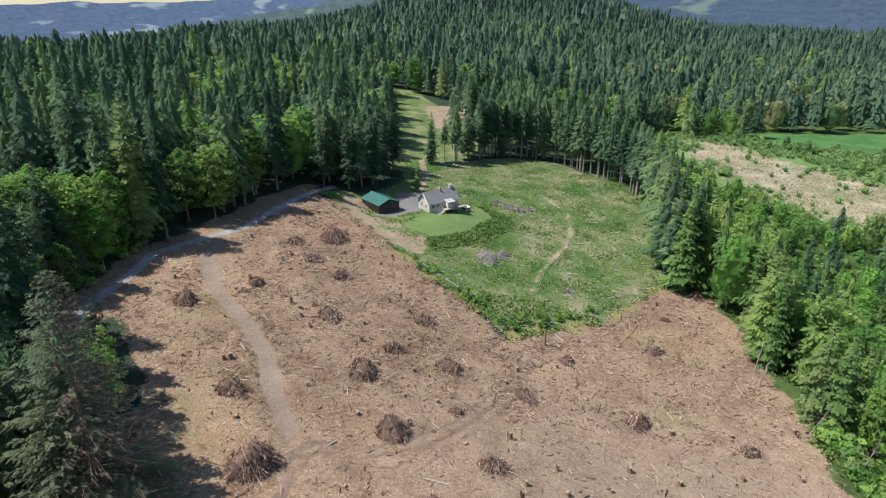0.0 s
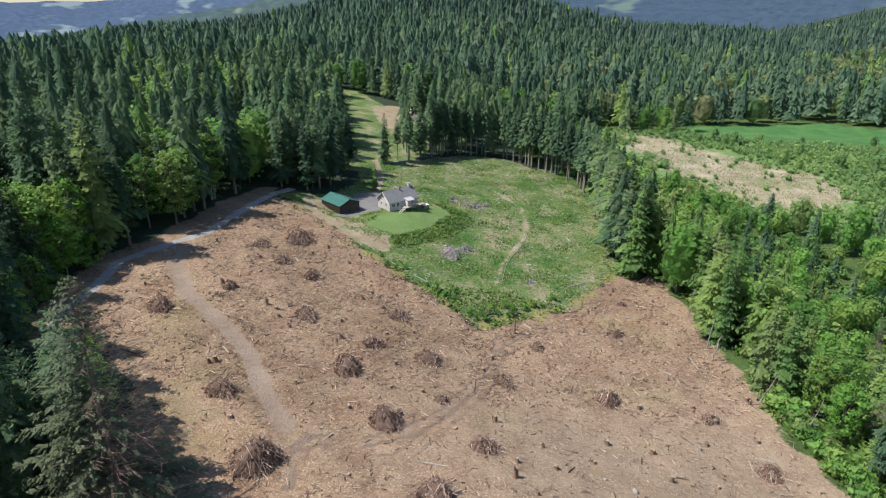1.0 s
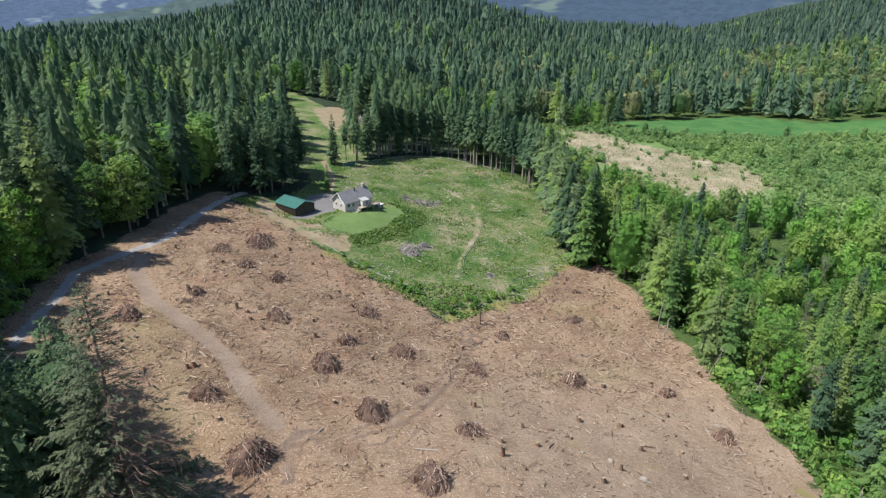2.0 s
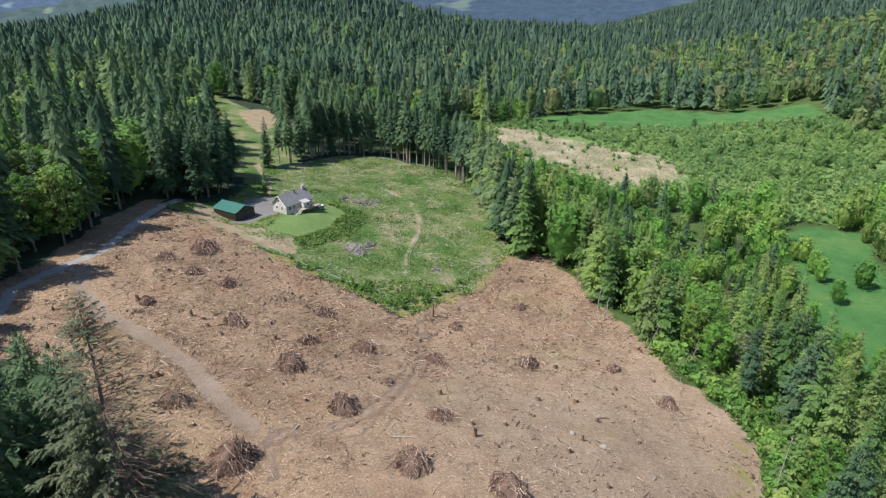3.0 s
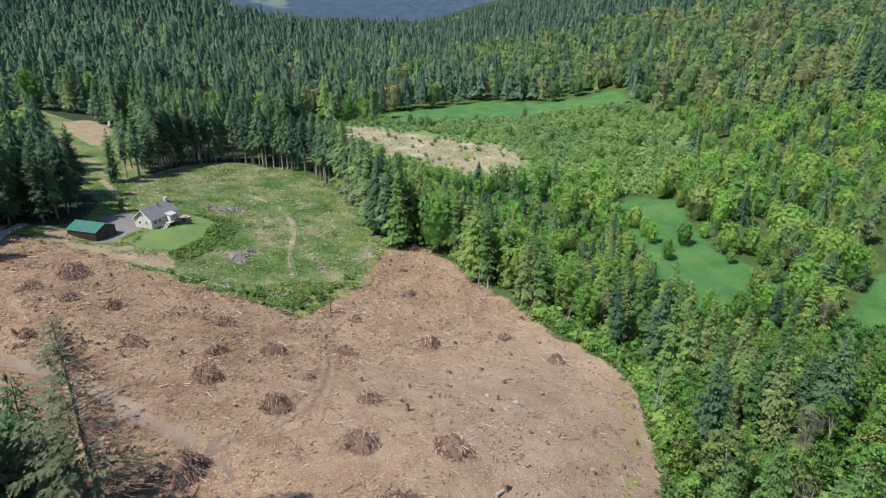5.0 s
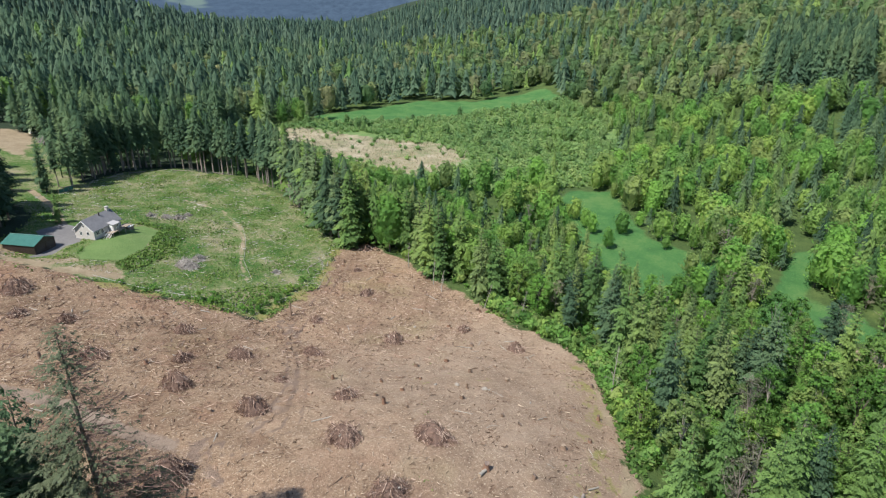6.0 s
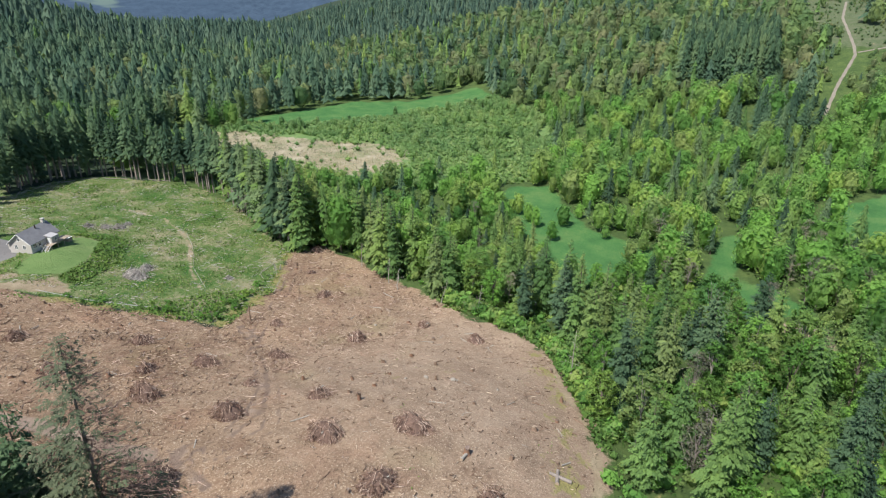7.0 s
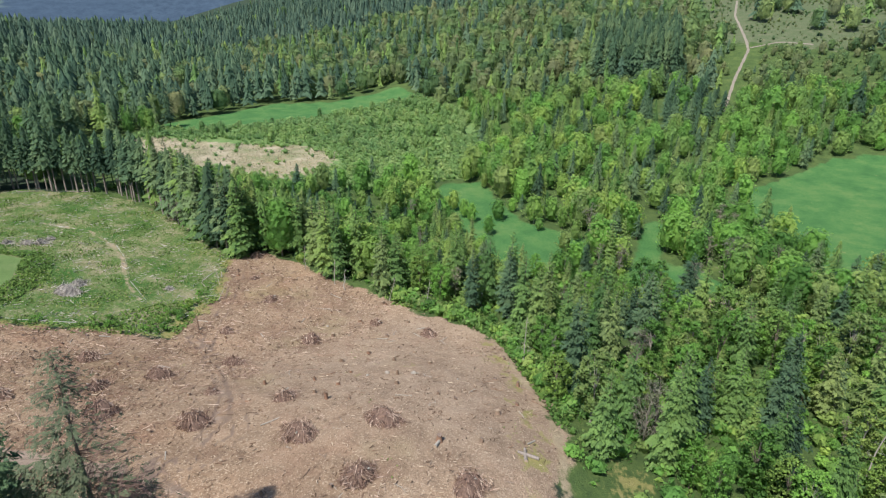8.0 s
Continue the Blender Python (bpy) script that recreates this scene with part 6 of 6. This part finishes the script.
def screen_fence(x, y, turn, n):
    """A short run of teal fence panels."""
    ob = new("panel_fence")
    for i in range(n):
        part("panel", one_box((i * 2.0, -0.03, 0.05), (i * 2.0 + 1.92, 0.03, 1.5)), teal_metal, ob)
        part("post", one_box((i * 2.0 - 0.07, -0.06, -0.4), (i * 2.0 - 0.01, 0.06, 1.6)), deck_wood, ob)
    ob.matrix_basis = pose(x * CELL, y * CELL, ground_at(x * CELL, y * CELL), 0, 0, turn)
    return tagged(ob, "short teal panel fence behind the house", "fence")


screen_fence(-1, 220, 22, 3)


def trailer(x, y, turn):
    """A small white trailer on two wheels, added in place of unclear white shapes."""
    ob = new("trailer")
    q = one_box((-2.6, -1.1, 0.55), (2.6, 1.1, 2.7))
    for v in q.v:
        if v[2] > 2:
            v[0] *= 0.93
            v[1] *= 0.94
    part("body", q, trim_white, ob, "white boxy body")
    for s in (-1, 1):
        w = Quads()
        w.stick(vec((0, s * 0.95, 0.38)), vec((0, s * 1.15, 0.38)), 0.38, 0.38, 14, True)
        part("wheel", w, brown_metal, ob, "dark wheel")
        part("window", one_box((-1.2, s * 1.09 - 0.03, 1.5), (0.4, s * 1.09 + 0.03, 2.1)), glass, ob, "dark window")
    part("drawbar", one_box((2.6, -0.06, 0.5), (3.7, 0.06, 0.62)), brown_metal, ob)
    ob.matrix_basis = pose(x * CELL, y * CELL, ground_at(x * CELL, y * CELL), 0, 0, turn)
    return tagged(ob, "small white trailer added for unclear white shapes on a dirt yard", "trailer")


trailer(13, 326, 20)
for a, b, h in ((-9, 163, 1.2), (-8.2, 165, 1.0), (-10, 161.5, 0.9), (-3.4, 131.5, 2.0), (-5.5, 133.5, 1.6)):
    plant_tree("shrub", a * CELL, b * CELL, h, a, 0)

# bushes along the pasture's lower edge
for a, b, h in ((-1.5, 132.5, 2.0), (3.5, 125.5, 1.6), (9, 121, 2.2), (11.5, 114, 1.8), (14.5, 112.5, 2.4), (18, 116, 1.7), (22, 118.5, 2.3), (27, 121, 1.6), (32, 123, 1.9), (-7, 138, 1.7)):
    plant_tree("shrub", a * CELL, b * CELL, h, a * 0.9, int(abs(a)) % 3)
for k in range(26):
    a, b = g.uniform(5, 34), 0.0
    b = float(np.interp(a, (5, 8, 13, 20, 26, 34), (123, 120, 111, 114, 118, 121.5))) + g.uniform(0.3, 6)
    plant_tree("shrub", a * CELL, b * CELL, g.uniform(1.2, 2.8), k * 1.7, k % 3)
